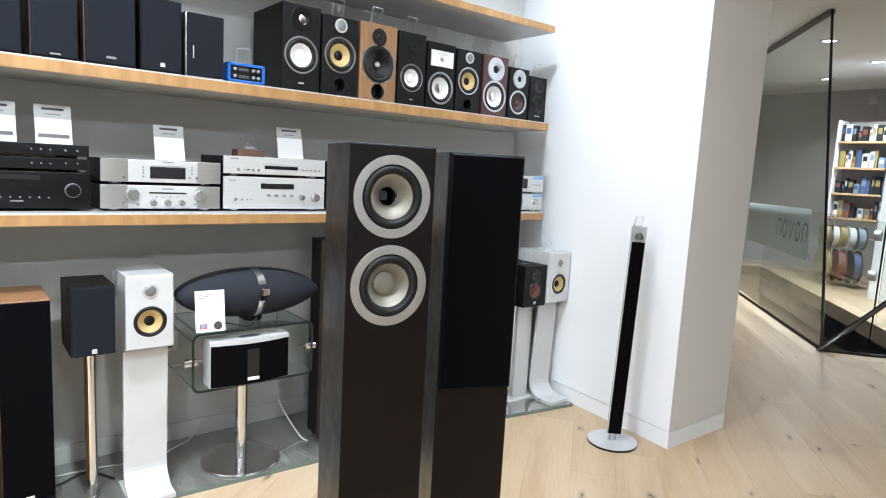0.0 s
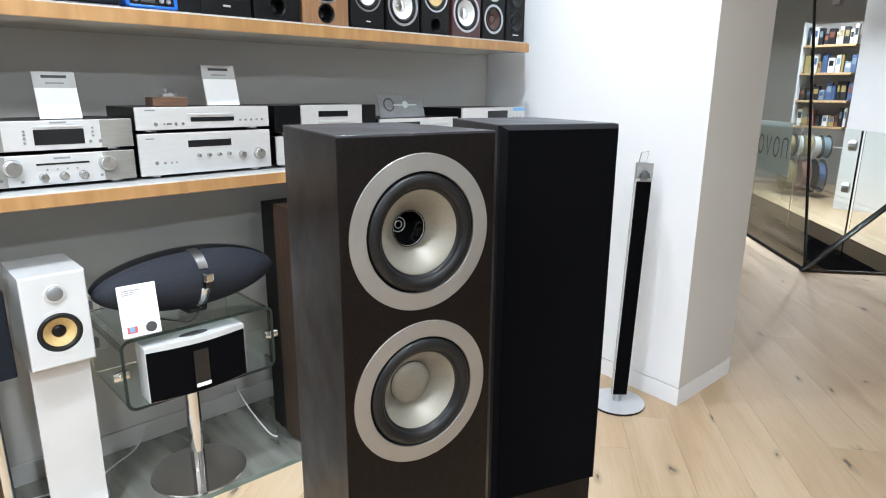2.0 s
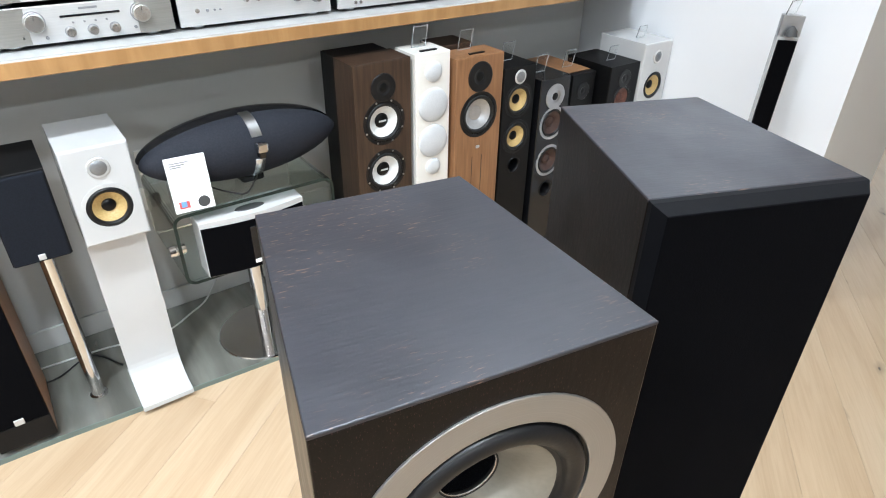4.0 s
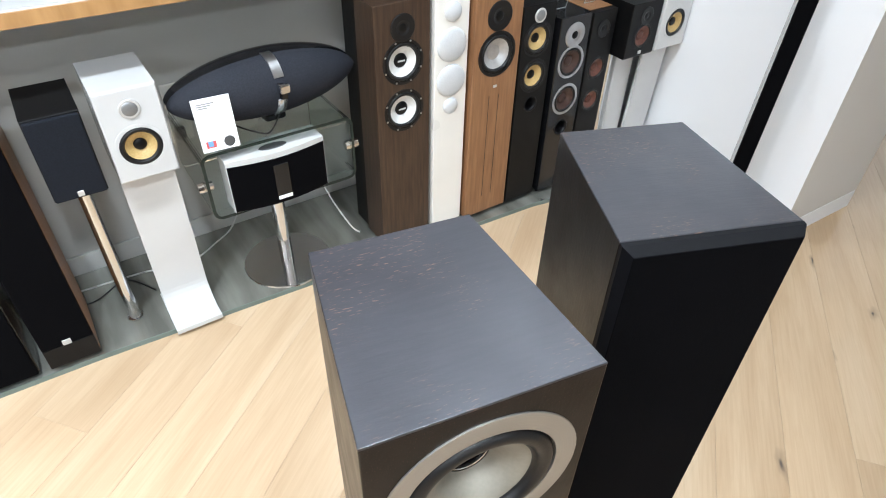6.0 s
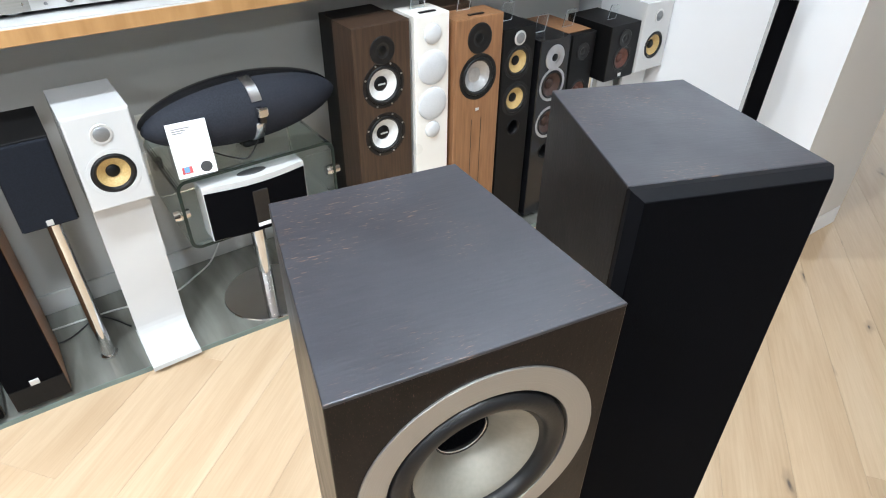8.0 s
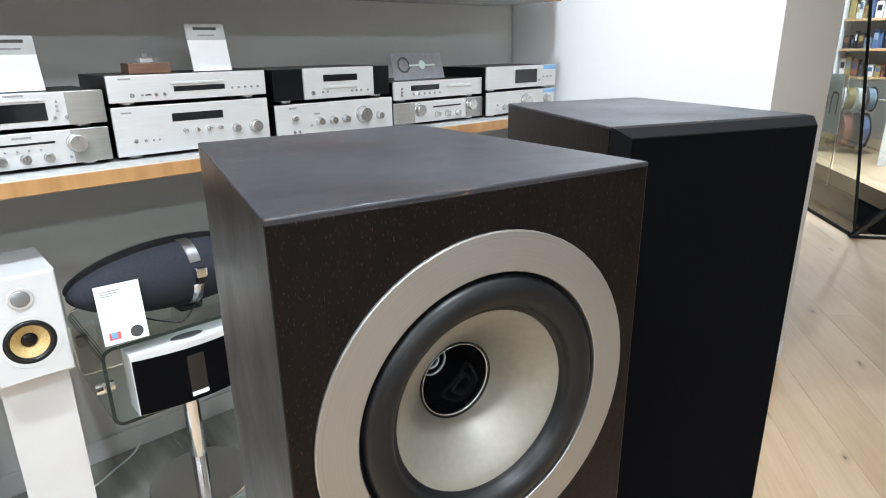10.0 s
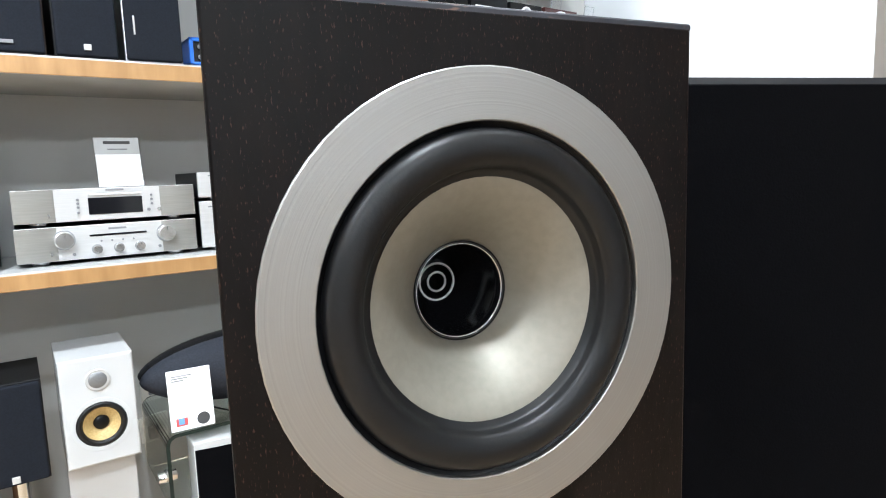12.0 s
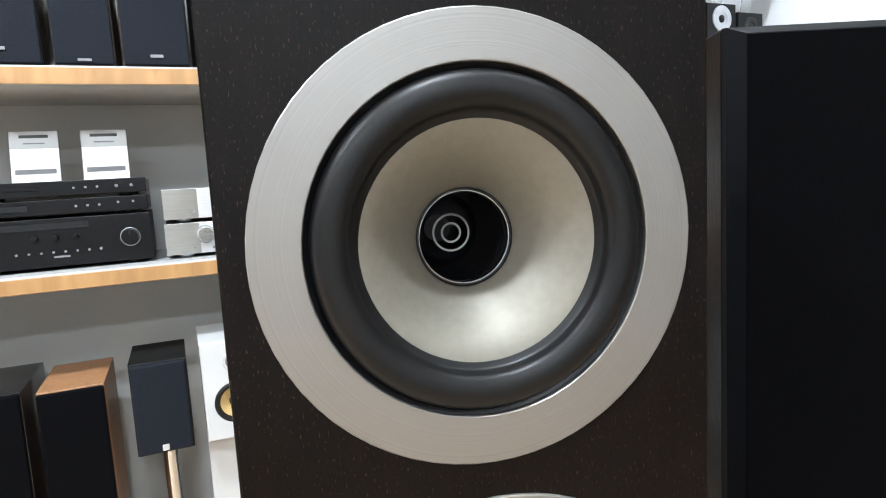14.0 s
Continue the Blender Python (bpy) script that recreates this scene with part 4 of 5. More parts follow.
component("cd_player", -0.2165, 0.2215, 1.204, 1.283, "silver disc player with a slim tray", S, K, display=(0.545, 0.42, 0.33, 0.20), slot=(0.535, 0.64, 0.34, 0.11), buttons=[(0.13, 0.25, 0.006), (0.19, 0.25, 0.003), (0.27, 0.25, 0.0045), (0.32, 0.25, 0.0045)] + [(0.76 + 0.045 * k, 0.35, 0.0035) for k in range(5)], bars=[(0.10, 0.86, 0.07, 0.06, "print"), (0.225, 0.25, 0.035, 0.06, "print_dark")])
# fourth pair
component("amplifier", 0.246, 0.698, MID, 1.176, "silver integrated amplifier with a large domed volume knob", S, K, knobs=[(0.14, 0.58, 0.008), (0.34, 0.42, 0.0115), (0.45, 0.42, 0.0115), (0.56, 0.42, 0.0115), (0.72, 0.50, 0.024), (0.87, 0.42, 0.011)], buttons=[(0.13, 0.15, 0.005), (0.17, 0.15, 0.005), (0.27, 0.32, 0.0035)], bars=[(0.13, 0.88, 0.06, 0.05, "print"), (0.32, 0.66, 0.05, 0.05, "print")])
component("cd_player", 0.247, 0.699, 1.1775, 1.283, "disc player with a silver centre panel between black sides", S, K, plate=(0.235, 0.83), display=(0.535, 0.66, 0.29, 0.22), slot=(0.535, 0.36, 0.29, 0.10), buttons=[(0.30, 0.2, 0.007), (0.38, 0.22, 0.0035), (0.42, 0.22, 0.0035), (0.63, 0.2, 0.0035), (0.67, 0.2, 0.0035), (0.71, 0.2, 0.0035), (0.77, 0.2, 0.0035)])
# fifth pair
component("amplifier", 0.709, 1.155, MID, 1.150, "champagne silver compact amplifier with two large knobs", S, K, knobs=[(0.255, 0.62, 0.020), (0.845, 0.66, 0.020), (0.45, 0.32, 0.010), (0.57, 0.32, 0.010), (0.69, 0.32, 0.010)], display=(0.57, 0.70, 0.32, 0.07), cheeks=C, buttons=[(0.19, 0.22, 0.006), (0.80, 0.25, 0.004)])
component("tuner", 0.709, 1.152, 1.151, 1.224, "silver tuner with a dark display and small keys", S, K, display=(0.33, 0.62, 0.31, 0.30), slot=(0.72, 0.62, 0.28, 0.16), buttons=[(0.08, 0.62, 0.004), (0.08, 0.42, 0.004), (0.08, 0.25, 0.004)] + [(0.20 + 0.058 * k, 0.28, 0.0045) for k in range(6)])
# sixth pair
component("amplifier", 1.158, 1.590, MID, 1.163, "silver integrated amplifier with a round volume knob", S, K, knobs=[(0.235, 0.30, 0.0095), (0.31, 0.30, 0.0095), (0.39, 0.30, 0.0095), (0.54, 0.50, 0.024), (0.86, 0.50, 0.016)], buttons=[(0.14, 0.42, 0.004), (0.14, 0.25, 0.005)], bars=[(0.90, 0.88, 0.19, 0.16, "label_blue")], y=-0.36)
component("cd_player", 1.156, 1.590, 1.164, 1.262, "silver disc player with a square dark display", S, K, display=(0.545, 0.52, 0.32, 0.62), buttons=[(0.74, 0.3, 0.004), (0.8, 0.45, 0.0035), (0.86, 0.45, 0.0035), (0.92, 0.45, 0.0035)], bars=[(0.90, 0.88, 0.2, 0.18, "label_blue")], y=-0.36)


def price_card(x, y, z, w=0.108, h=0.135, lean=14, style="plain"):
    """A white card in a clear leaning holder, with a grey header strip."""
    t = thing("price_card", pose(x, y, z, -lean, 0, 0), "white price card in a clear leaning holder", "price card", "price cards on the components")
    part("holder", box(-w / 2 - 0.002, w / 2 + 0.002, 0.0012, 0.0032, 0.0, h + 0.001, 0.0008, 1), M["acrylic"], t)
    cd = part("card", box(-w / 2, w / 2, -0.001, 0.0008, 0.001, h * 0.66), M["card"], t)
    hd = part("header", box(-w / 2, w / 2, -0.0008, 0.0008, h * 0.66, h), M["header"], t)
    part("print", box(-w * 0.3, w * 0.3, -0.0016, -0.001, h * 0.87, h * 0.93), M["print_dark"], hd)
    part("print", box(-w * 0.22, w * 0.22, -0.0016, -0.001, h * 0.75, h * 0.775), M["print"], hd)
    if style == "dark":
        part("print", box(-w * 0.42, w * 0.42, -0.0018, -0.0012, h * 0.16, h * 0.25), M["print"], cd)
    return t


price_card(-0.770, -0.27, 1.2885, style="dark")
price_card(-0.930, -0.27, 1.2885, style="dark")
price_card(-0.393, -0.26, 1.2515)
price_card(0.098, -0.26, 1.2835, w=0.115)
# small wooden box with a cartridge on it
t = thing("cartridge_display", pose(-0.088, -0.25, 1.2835), "small walnut block carrying a silver cartridge", "display block")
part("block", box(-0.055, 0.055, -0.035, 0.035, 0.0, 0.028, 0.002), M["block"], t, "walnut block")
cart = part("cartridge", box(-0.018, 0.016, -0.02, 0.02, 0.028, 0.040, 0.003), M["silver"], t)
part("knob", lathe([(0.007, 0.0), (0.007, 0.014), (0.0, 0.016)], 0.0, 0.040, 16, "z"), M["print"], cart)
part("pin", box(0.030, 0.034, -0.002, 0.002, 0.028, 0.040), M["silver"], t)
# headphone picture on the fifth stack
t = thing("product_sign", pose(0.905, -0.25, 1.2245, -16, 0, 0), "grey acrylic product sign with a headphone picture", "sign")
part("plate", box(-0.125, 0.125, 0, 0.003, 0.0, 0.098, 0.001, 1), M["print"], t)
part("picture", lathe([(0.030, -0.001), (0.022, -0.001)], -0.07, 0.055, 24), M["print_dark"], t)
part("picture", lathe([(0.016, -0.0012), (0.0, -0.0012)], 0.02, 0.055, 24), M["frost"], t)
part("picture", box(-0.045, 0.085, -0.0012, 0.0, 0.050, 0.056), M["frost"], t)


# ---- floor display under the shelves ----
block("display_plinth", prism([(-3.2, -0.02), (-3.2, -0.43), (-0.82, -0.462), (0.90, -0.553), (1.62, -0.67), (1.67, -0.02)], 0.0, 0.018), M["plinth_glass"], "low dark glass display plinth along the wall", "plinth")
PZ = 0.0182
block("plinth_edge", prism([(-3.2, -0.430), (-3.2, -0.4335), (-0.82, -0.4655), (0.90, -0.5565), (1.62, -0.6735), (1.62, -0.670), (0.90, -0.553), (-0.82, -0.462)], 0.0, 0.0178), M["plinth_edge"], "pale green polished edge of the glass plinth", "plinth edge")


def floor_spk(x0, x1, y, top, mat, units, label, depth=0.28, **kw):
    w, h = x1 - x0 - 0.006, top - PZ
    us = [(k, z - PZ, r, s) for k, z, r, s in units]
    return speaker("floorstanding_speaker", pose((x0 + x1) / 2, y, PZ), w, depth, h, mat, us, label, "floorstanding speakers along the wall", feet=0.02, **kw)


dk = floor_spk(0.203, 0.415, -0.475, 0.942, M["walnut"], [("tweeter", 0.862, 0.045, "grey"), ("woofer", 0.750, 0.077, "whiteplug"), ("woofer", 0.580, 0.077, "whiteplug")], "dark walnut floorstanding speaker with two white cones", depth=0.125)
wh = floor_spk(0.421, 0.562, -0.485, 0.945, M["cream"], [], "slim cream white floorstanding speaker with round covers", depth=0.125)
for zz, r in ((0.885, 0.033), (0.775, 0.058), (0.650, 0.058), (0.555, 0.030)):
    part("driver_cover", lathe([(r, 0.0)] + [(r * math.cos(a), -0.003 - 0.012 * math.sin(a)) for a in [math.pi / 2 * k / 6 for k in range(7)]], 0, zz - PZ, 28), M["cover"], wh, "round pale mesh cover", smooth=True)
floor_spk(0.568, 0.776, -0.505, 0.915, M["cherry"], [("tweeter", 0.845, 0.052, "grey"), ("woofer", 0.712, 0.082, "grey")], "cherry wood floorstanding speaker with a grey cone", badge=(0.0, 0.575, 0.016, 0.010), depth=0.115)
floor_spk(0.778, 0.934, -0.505, 0.853, M["black_ash"], [("tweeter", 0.815, 0.026, "mesh"), ("woofer", 0.730, 0.066, "kevlar_dark"), ("woofer", 0.590, 0.066, "kevlar_dark"), ("port", 0.475, 0.032, "")], "black floorstanding speaker with two yellow woven cones")
floor_spk(0.952, 1.112, -0.515, 0.785, M["gloss_black"], [("tweeter", 0.715, 0.048, "silver"), ("woofer", 0.610, 0.066, "red"), ("woofer", 0.455, 0.066, "red"), ("port", 0.33, 0.034, "")], "gloss black floorstanding speaker with silver-ringed reddish cones")
floor_spk(1.137, 1.272, -0.495, 0.770, M["black_ash"], [("tweeter", 0.700, 0.034, "grey"), ("woofer", 0.540, 0.052, "darkred"), ("woofer", 0.400, 0.052, "darkred")], "grey-black floorstanding speaker with dark red cones")
cherry_spk = bpy.data.objects["floorstanding_speaker.004"]
for gx in (-0.022, 0.022):
    part("groove", box(gx - 0.0012, gx + 0.0012, -0.0008, 0.0, 0.10, 0.54), M["walnut"], cherry_spk, "dark vertical groove")
for lx, ly, lz in ((0.492, -0.455, 0.9452), (0.675, -0.475, 0.9152)):
    strip = thing("label_strip", pose(lx, ly, lz), "small black label strip lying on a speaker", "label")
    part("strip", box(-0.032, 0.032, -0.006, 0.006, 0.0, 0.004, 0.001, 1), M["black"], strip)
part("top_veneer", box(-0.060, 0.060, 0.03, 0.27, 0.7525, 0.7545), M["cherry"], bpy.data.objects["floorstanding_speaker.007"], "cherry veneer top")
# row going the other way
fl = floor_spk(-0.962, -0.813, -0.455, 0.790, M["cherry"], [], "cherry wood floorstanding speaker with a full black grille", depth=0.26)
part("grille", box(-0.071, 0.071, -0.015, -0.0005, 0.10, 0.768, 0.004), M["grille"], fl, "black cloth grille")
part("base_panel", box(-0.071, 0.071, -0.014, -0.0005, 0.022, 0.098, 0.002), M["black_ash"], fl)
part("badge", box(-0.012, 0.012, -0.018, -0.0145, 0.100, 0.120, 0.001, 1), M["silver"], fl)
floor_spk(-1.150, -0.985, -0.455, 0.800, M["gloss_black"], [], "gloss black floorstanding speaker with a half grille", depth=0.28, front=M["grille"])
floor_spk(-1.38, -1.18, -0.455, 0.86, M["black_ash"], [], "black floorstanding speaker with a cloth grille", front=M["grille"])
# the other halves of two pairs, standing close to the wall
floor_spk(0.211, 0.410, -0.345, 0.938, M["black_ash"], [], "black floorstanding speaker standing close behind a walnut one", depth=0.10)
floor_spk(0.590, 0.738, -0.375, 0.926, M["walnut"], [], "dark brown floorstanding speaker close behind a cherry one", depth=0.12)
for x, y, z in ((0.49, -0.40, 0.946), (0.67, -0.41, 0.916), (0.856, -0.42, 0.854), (1.03, -0.42, 0.786), (1.20, -0.40, 0.775)):
    number_card(x, y, z, "", 0.055, 0.07)

# black bookshelf speaker on a chrome pole
t = speaker("bookshelf_speaker", pose(-0.694, -0.455, 0.583), 0.134, 0.215, 0.24, M["black_ash"], [], "black bookshelf speaker with a cloth grille on a chrome stand", front=M["grille_blue"], badge=(0.0, 0.018, 0.016, 0.016))
t = thing("speaker_stand", pose(-0.690, -0.345, PZ), "slim chrome pole speaker stand on the plinth", "speaker stand")
part("pole", lathe([(0.0195, 0.008), (0.0195, 0.552)], 0, 0, 28, "z"), M["chrome"], t, smooth=True)
part("flange", lathe([(0, 0), (0.025, 0), (0.025, 0.006), (0.0195, 0.008)], 0, 0, 28, "z"), M["chrome"], t)
part("top_plate", box(-0.055, 0.055, -0.07, 0.08, 0.552, 0.5645, 0.002), M["black"], t)

# white speaker and its curved white stand
def white_stand(m, w, h, reach, label):
    t = thing("speaker_stand", m, label, "speaker stand")
    b = bmesh.new()
    prof = [(-reach, 0.004)] + [(-reach * 0.45 + 0.0, 0.004)]
    r = 0.09
    for k in range(9):
        a = math.pi / 2 * k / 8
        prof.append((-r + r * math.sin(a) - 0.0, 0.004 + r - r * math.cos(a)))
    prof.append((-0.012, h * 0.6))
    prof.append((-0.020, h - 0.014))
    rows = []
    for i, (y, z) in enumerate(prof):
        d = Vector((0, prof[min(i + 1, len(prof) - 1)][0] - prof[max(i - 1, 0)][0], prof[min(i + 1, len(prof) - 1)][1] - prof[max(i - 1, 0)][1])).normalized()
        n = Vector((0, -d.z, d.y)) * 0.012
        rows.append([b.verts.new((sx * w / 2, y + o * n.y, z + o * n.z)) for sx, o in ((-1, 0), (1, 0), (1, 1), (-1, 1))])
    for p, q in zip(rows, rows[1:]):
        for k in range(4):
            b.faces.new((p[k], p[(k + 1) % 4], q[(k + 1) % 4], q[k]))
    b.faces.new(rows[0]), b.faces.new(rows[-1])
    part("column", b, M["white"], t)
    part("top_plate", box(-w / 2, w / 2, -0.045, 0.12, h - 0.010, h, 0.002), M["white"], t)
    part("base_plate", box(-w / 2, w / 2, -reach, 0.09, 0.0, 0.004), M["white"], t)
    return t


def white_speaker(m, w, d, h, label):
    t = speaker("bookshelf_speaker", m, w, d, h, M["white"], [("tweeter", h * 0.79, 0.027, "mesh"), ("woofer", h * 0.37, 0.067, "kevlar_white")], label, b=0.005)
    return t


white_stand(pose(-0.518, -0.372, PZ), 0.150, 0.5615, 0.135, "glossy white curved sheet speaker stand")
white_speaker(pose(-0.513, -0.450, 0.580), 0.160, 0.24, 0.268, "glossy white bookshelf speaker with a yellow cone")
white_stand(pose(1.553, -0.465, PZ), 0.15, 0.5565, 0.165, "glossy white curved sheet speaker stand")
white_speaker(pose(1.562, -0.555, 0.575), 0.172, 0.24, 0.280, "glossy white bookshelf speaker with a yellow cone")
number_card(1.55, -0.46, 0.8555, "", 0.05, 0.05)
number_card(1.385, -0.46, 0.7885, "", 0.05, 0.06)
speaker("bookshelf_speaker", pose(1.385, -0.545, 0.573), 0.172, 0.24, 0.215, M["black_ash"], [("tweeter", 0.160, 0.036, "grey"), ("woofer", 0.080, 0.056, "darkred")], "black bookshelf speaker with a dark red cone on a stand", badge=(0.0, 0.014, 0.018, 0.014))
t = thing("speaker_stand", pose(1.39, -0.435, PZ), "white and chrome speaker stand on the plinth", "speaker stand")
part("pole", lathe([(0.020, 0.01), (0.020, 0.545)], -0.055, 0, 20, "z"), M["chrome"], t, smooth=True)
part("column", box(-0.025, 0.085, -0.02, 0.03, 0.01, 0.545, 0.004), M["white"], t)
part("base_plate", box(-0.09, 0.10, -0.055, 0.12, 0.0, 0.010, 0.002), M["white"], t)
part("top_plate", box(-0.08, 0.09, -0.10, 0.10, 0.545, 0.5545, 0.002), M["black"], t)

# ---- glass table with docks ----
t = thing("glass_table", pose(-0.140, -0.345, PZ), "bent glass side table on a chrome pedestal", "table")
def loop(w, h, r, n=7):
    out = []
    for cx, cz, a0 in ((w / 2 - r, h / 2 - r, 0), (-w / 2 + r, h / 2 - r, 90), (-w / 2 + r, -h / 2 + r, 180), (w / 2 - r, -h / 2 + r, 270)):
        for k in range(n):
            a = radians(a0 + 90 * k / (n - 1))
            out.append((cx + r * math.cos(a), cz + r * math.sin(a)))
    return out


b = bmesh.new()
tz = 0.5105 - PZ
lo, li = loop(0.487, 0.228, 0.03), loop(0.469, 0.210, 0.021)
vv = [[b.verts.new((x, y, z + tz)) for x, z in lp] for lp, y in ((lo, -0.150), (lo, 0.20), (li, 0.20), (li, -0.150))]
n = len(lo)
for p, q in ((0, 1), (1, 2), (2, 3), (3, 0)):
    for k in range(n):
        b.faces.new((vv[p][k], vv[p][(k + 1) % n], vv[q][(k + 1) % n], vv[q][k]))
part("glass_body", b, M["green_glass"], t, "bent greenish glass")
edge = bmesh.new()
e1 = [edge.verts.new((x, -0.1515, z + tz)) for x, z in lo]
e2 = [edge.verts.new((x, -0.1515, z + tz)) for x, z in li]
for k in range(n):
    edge.faces.new((e1[k], e1[(k + 1) % n], e2[(k + 1) % n], e2[k]))
M["glass_edge"] = surface("dark_green_glass_edge", (0.012, 0.022, 0.018), (0.008, 0.015, 0.012), 0.3, scale=20, bump=0.0, spec=0.4)
part("polished_edge", edge, M["glass_edge"], t, "dark green polished glass edge")
for sx in (-1, 1):
    c = part("clamp", lathe([(0, -0.022), (0.015, -0.022), (0.017, -0.006), (0.017, 0.006), (0.015, 0.022), (0, 0.022)], 0, 0, 20, "z"), M["chrome"], t, "chrome glass clamp")
    c.matrix_basis = pose(sx * 0.243, -0.125, tz, 0, 90, 0)
part("pole", lathe([(0.0245, 0.010), (0.0245, 0.372)], 0, 0, 32, "z"), M["chrome"], t, smooth=True)
part("collar", lathe([(0.0265, 0.355), (0.0265, 0.3775), (0, 0.3775)], 0, 0, 28, "z"), M["chrome"], t)
part("base_disc", lathe([(0, 0), (0.158, 0), (0.160, 0.004), (0.158, 0.009), (0.03, 0.013), (0, 0.013)], 0, 0, 56, "z"), M["chrome"], t, "polished steel base disc")

t = thing("dock_speaker", pose(-0.114, -0.372, 0.625, 0, 2.2, 7), "spindle-shaped charcoal cloth dock speaker with a chrome band", "loudspeaker")
prof = []
for k in range(25):
    a = -math.pi / 2 + math.pi * k / 24
    prof.append((max(0.0, math.cos(a)) ** 1.2 * 0.090, 0.311 * math.sin(a)))
body = lathe(prof, 0, 0, 40, "z")
bd = part("body", body, M["zep"], t, smooth=True)
bd.matrix_basis = pose(0, 0, 0.112, 0, 90, 0) @ Matrix.Diagonal((1.05, 0.95, 1, 1))
bk = part("spine", lathe([(r * 1.012, d) for r, d in prof], 0, 0, 40, "z"), M["gloss_black"], t, "gloss black rear shell", smooth=True)
bk.matrix_basis = pose(0, 0.026, 0.121, 0, 90, 0) @ Matrix.Diagonal((1.02, 0.90, 0.99, 1))
def strap(a0, a1, half, r):
    """A curved strip over the body between two angles, measured from the front upwards."""
    b = bmesh.new()
    rows = []
    for k in range(13):
        a = radians(a0 + (a1 - a0) * k / 12)
        rows.append([b.verts.new((sx * half, -math.cos(a) * q * 0.0855, 0.112 + math.sin(a) * q * 0.0945)) for q in (r, r + 0.035) for sx in (-1, 1)])
    for p, q in zip(rows, rows[1:]):
        b.faces.new((p[2], p[3], q[3], q[2])), b.faces.new((p[0], p[2], q[2], q[0])), b.faces.new((p[1], q[1], q[3], p[3])), b.faces.new((p[0], q[0], q[1], p[1]))
    b.faces.new((rows[0][0], rows[0][1], rows[0][3], rows[0][2])), b.faces.new((rows[-1][0], rows[-1][2], rows[-1][3], rows[-1][1]))
    return b


part("top_plate", strap(28, 88, 0.016, 1.01), M["steel"], t, "satin steel top plate")
part("dock_arm", box(-0.016, 0.016, -0.112, -0.082, 0.118, 0.146, 0.005), M["chrome"], t, "chrome dock arm")
part("connector", box(-0.010, 0.010, -0.104, -0.086, 0.098, 0.119, 0.002), M["gloss_black"], t)
part("band", strap(-62, -10, 0.015, 1.01), M["band"], t, "chrome front band", smooth=True)
part("foot", box(-0.035, 0.035, -0.03, 0.045, 0.0, 0.035, 0.008), M["gloss_black"], t)

t = thing("wireless_speaker", pose(-0.163, -0.503, 0.4052), "white-cased wireless speaker with a black grille", "loudspeaker")
b = bmesh.new()
pl = []
for k in range(13):
    a = k / 12
    pl.append((-0.157 + 0.314 * a, -0.022 * math.sin(math.pi * a)))
pts = pl + [(0.157, 0.08), (-0.157, 0.08)]
me = prism(pts, 0.004, 0.184)
bmesh.ops.bevel(me, geom=[e for e in me.edges if all(v.co.z > 0.1 for v in e.verts)], offset=0.004, segments=2, affect="EDGES", profile=0.5)
part("case", me, M["white"], t)
b.free()
fr = [(x * 0.985, y - 0.0025) for x, y in pl]
part("grille", prism(fr + [(x * 0.985, y + 0.002) for x, y in pl[::-1]], 0.006, 0.166), M["grille"], t, "black cloth grille")
part("display_strip", box(-0.024, 0.024, -0.0275, -0.022, 0.022, 0.146, 0.003), M["gloss_black"], t)
part("badge", box(-0.023, 0.023, -0.0300, -0.0270, 0.022, 0.034, 0.001, 1), M["card"], t, "small white lettered badge")
kp = part("keypad", lathe([(0.045, 0.0), (0.043, 0.0015), (0, 0.0015)], 0, 0.184, 28, "z", 0.025), M["print_dark"], t)
kp.scale = (1.0, 0.4, 1.0)
kp.location = (0, 0.012, 0)

t = thing("information_card", pose(-0.312, -0.487, 0.6255, -9, 0, -4), "white information card with coloured pictures leaning on the dock", "card")
cd = part("card", box(-0.053, 0.053, -0.002, 0.002, 0.0, 0.155, 0.001, 1), M["card"], t)
part("picture", box(-0.040, -0.012, -0.0026, -0.002, 0.012, 0.032), M["label_red"], cd)
part("picture", box(-0.034, -0.020, -0.0031, -0.0027, 0.016, 0.032), M["label_blue"], cd)
part("picture", lathe([(0.016, -0.0026), (0, -0.0026)], 0.026, 0.022, 20), M["print_dark"], cd)
for k in range(3):
    part("print", box(-0.042, -0.042 + 0.05 - 0.01 * k, -0.0026, -0.002, 0.138 - 0.006 * k, 0.141 - 0.006 * k), M["print"], cd)


def cable(name, pts, r, mat, label):
    """A lead lying along a smoothed line."""
    P = [Vector(p) for p in pts]
    out = []
    for i in range(len(P) - 1):
        p0, p1, p2, p3 = P[max(i - 1, 0)], P[i], P[i + 1], P[min(i + 2, len(P) - 1)]
        for k in range(6):
            s = k / 6
            out.append(0.5 * ((2 * p1) + (p2 - p0) * s + (2 * p0 - 5 * p1 + 4 * p2 - p3) * s * s + (3 * p1 - p0 - 3 * p2 + p3) * s ** 3))
    out.append(P[-1])
    return tagged(part(name, tube(out, r), mat, smooth=True), label, "cable")


cable("power_cable", [(-0.20, -0.018, 0.075), (-0.26, -0.05, PZ + 0.004), (-0.33, -0.10, PZ + 0.004), (-0.45, -0.16, PZ + 0.004), (-0.64, -0.13, PZ + 0.004), (-0.86, -0.12, PZ + 0.004)], 0.0032, M["cable_white"], "white power cable lying along the wall")
cable("speaker_cable", [(-0.60, -0.25, PZ + 0.003), (-0.68, -0.14, PZ + 0.003), (-0.80, -0.20, PZ + 0.003), (-0.95, -0.15, PZ + 0.003)], 0.003, M["cable_black"], "black speaker cable lying on the plinth")
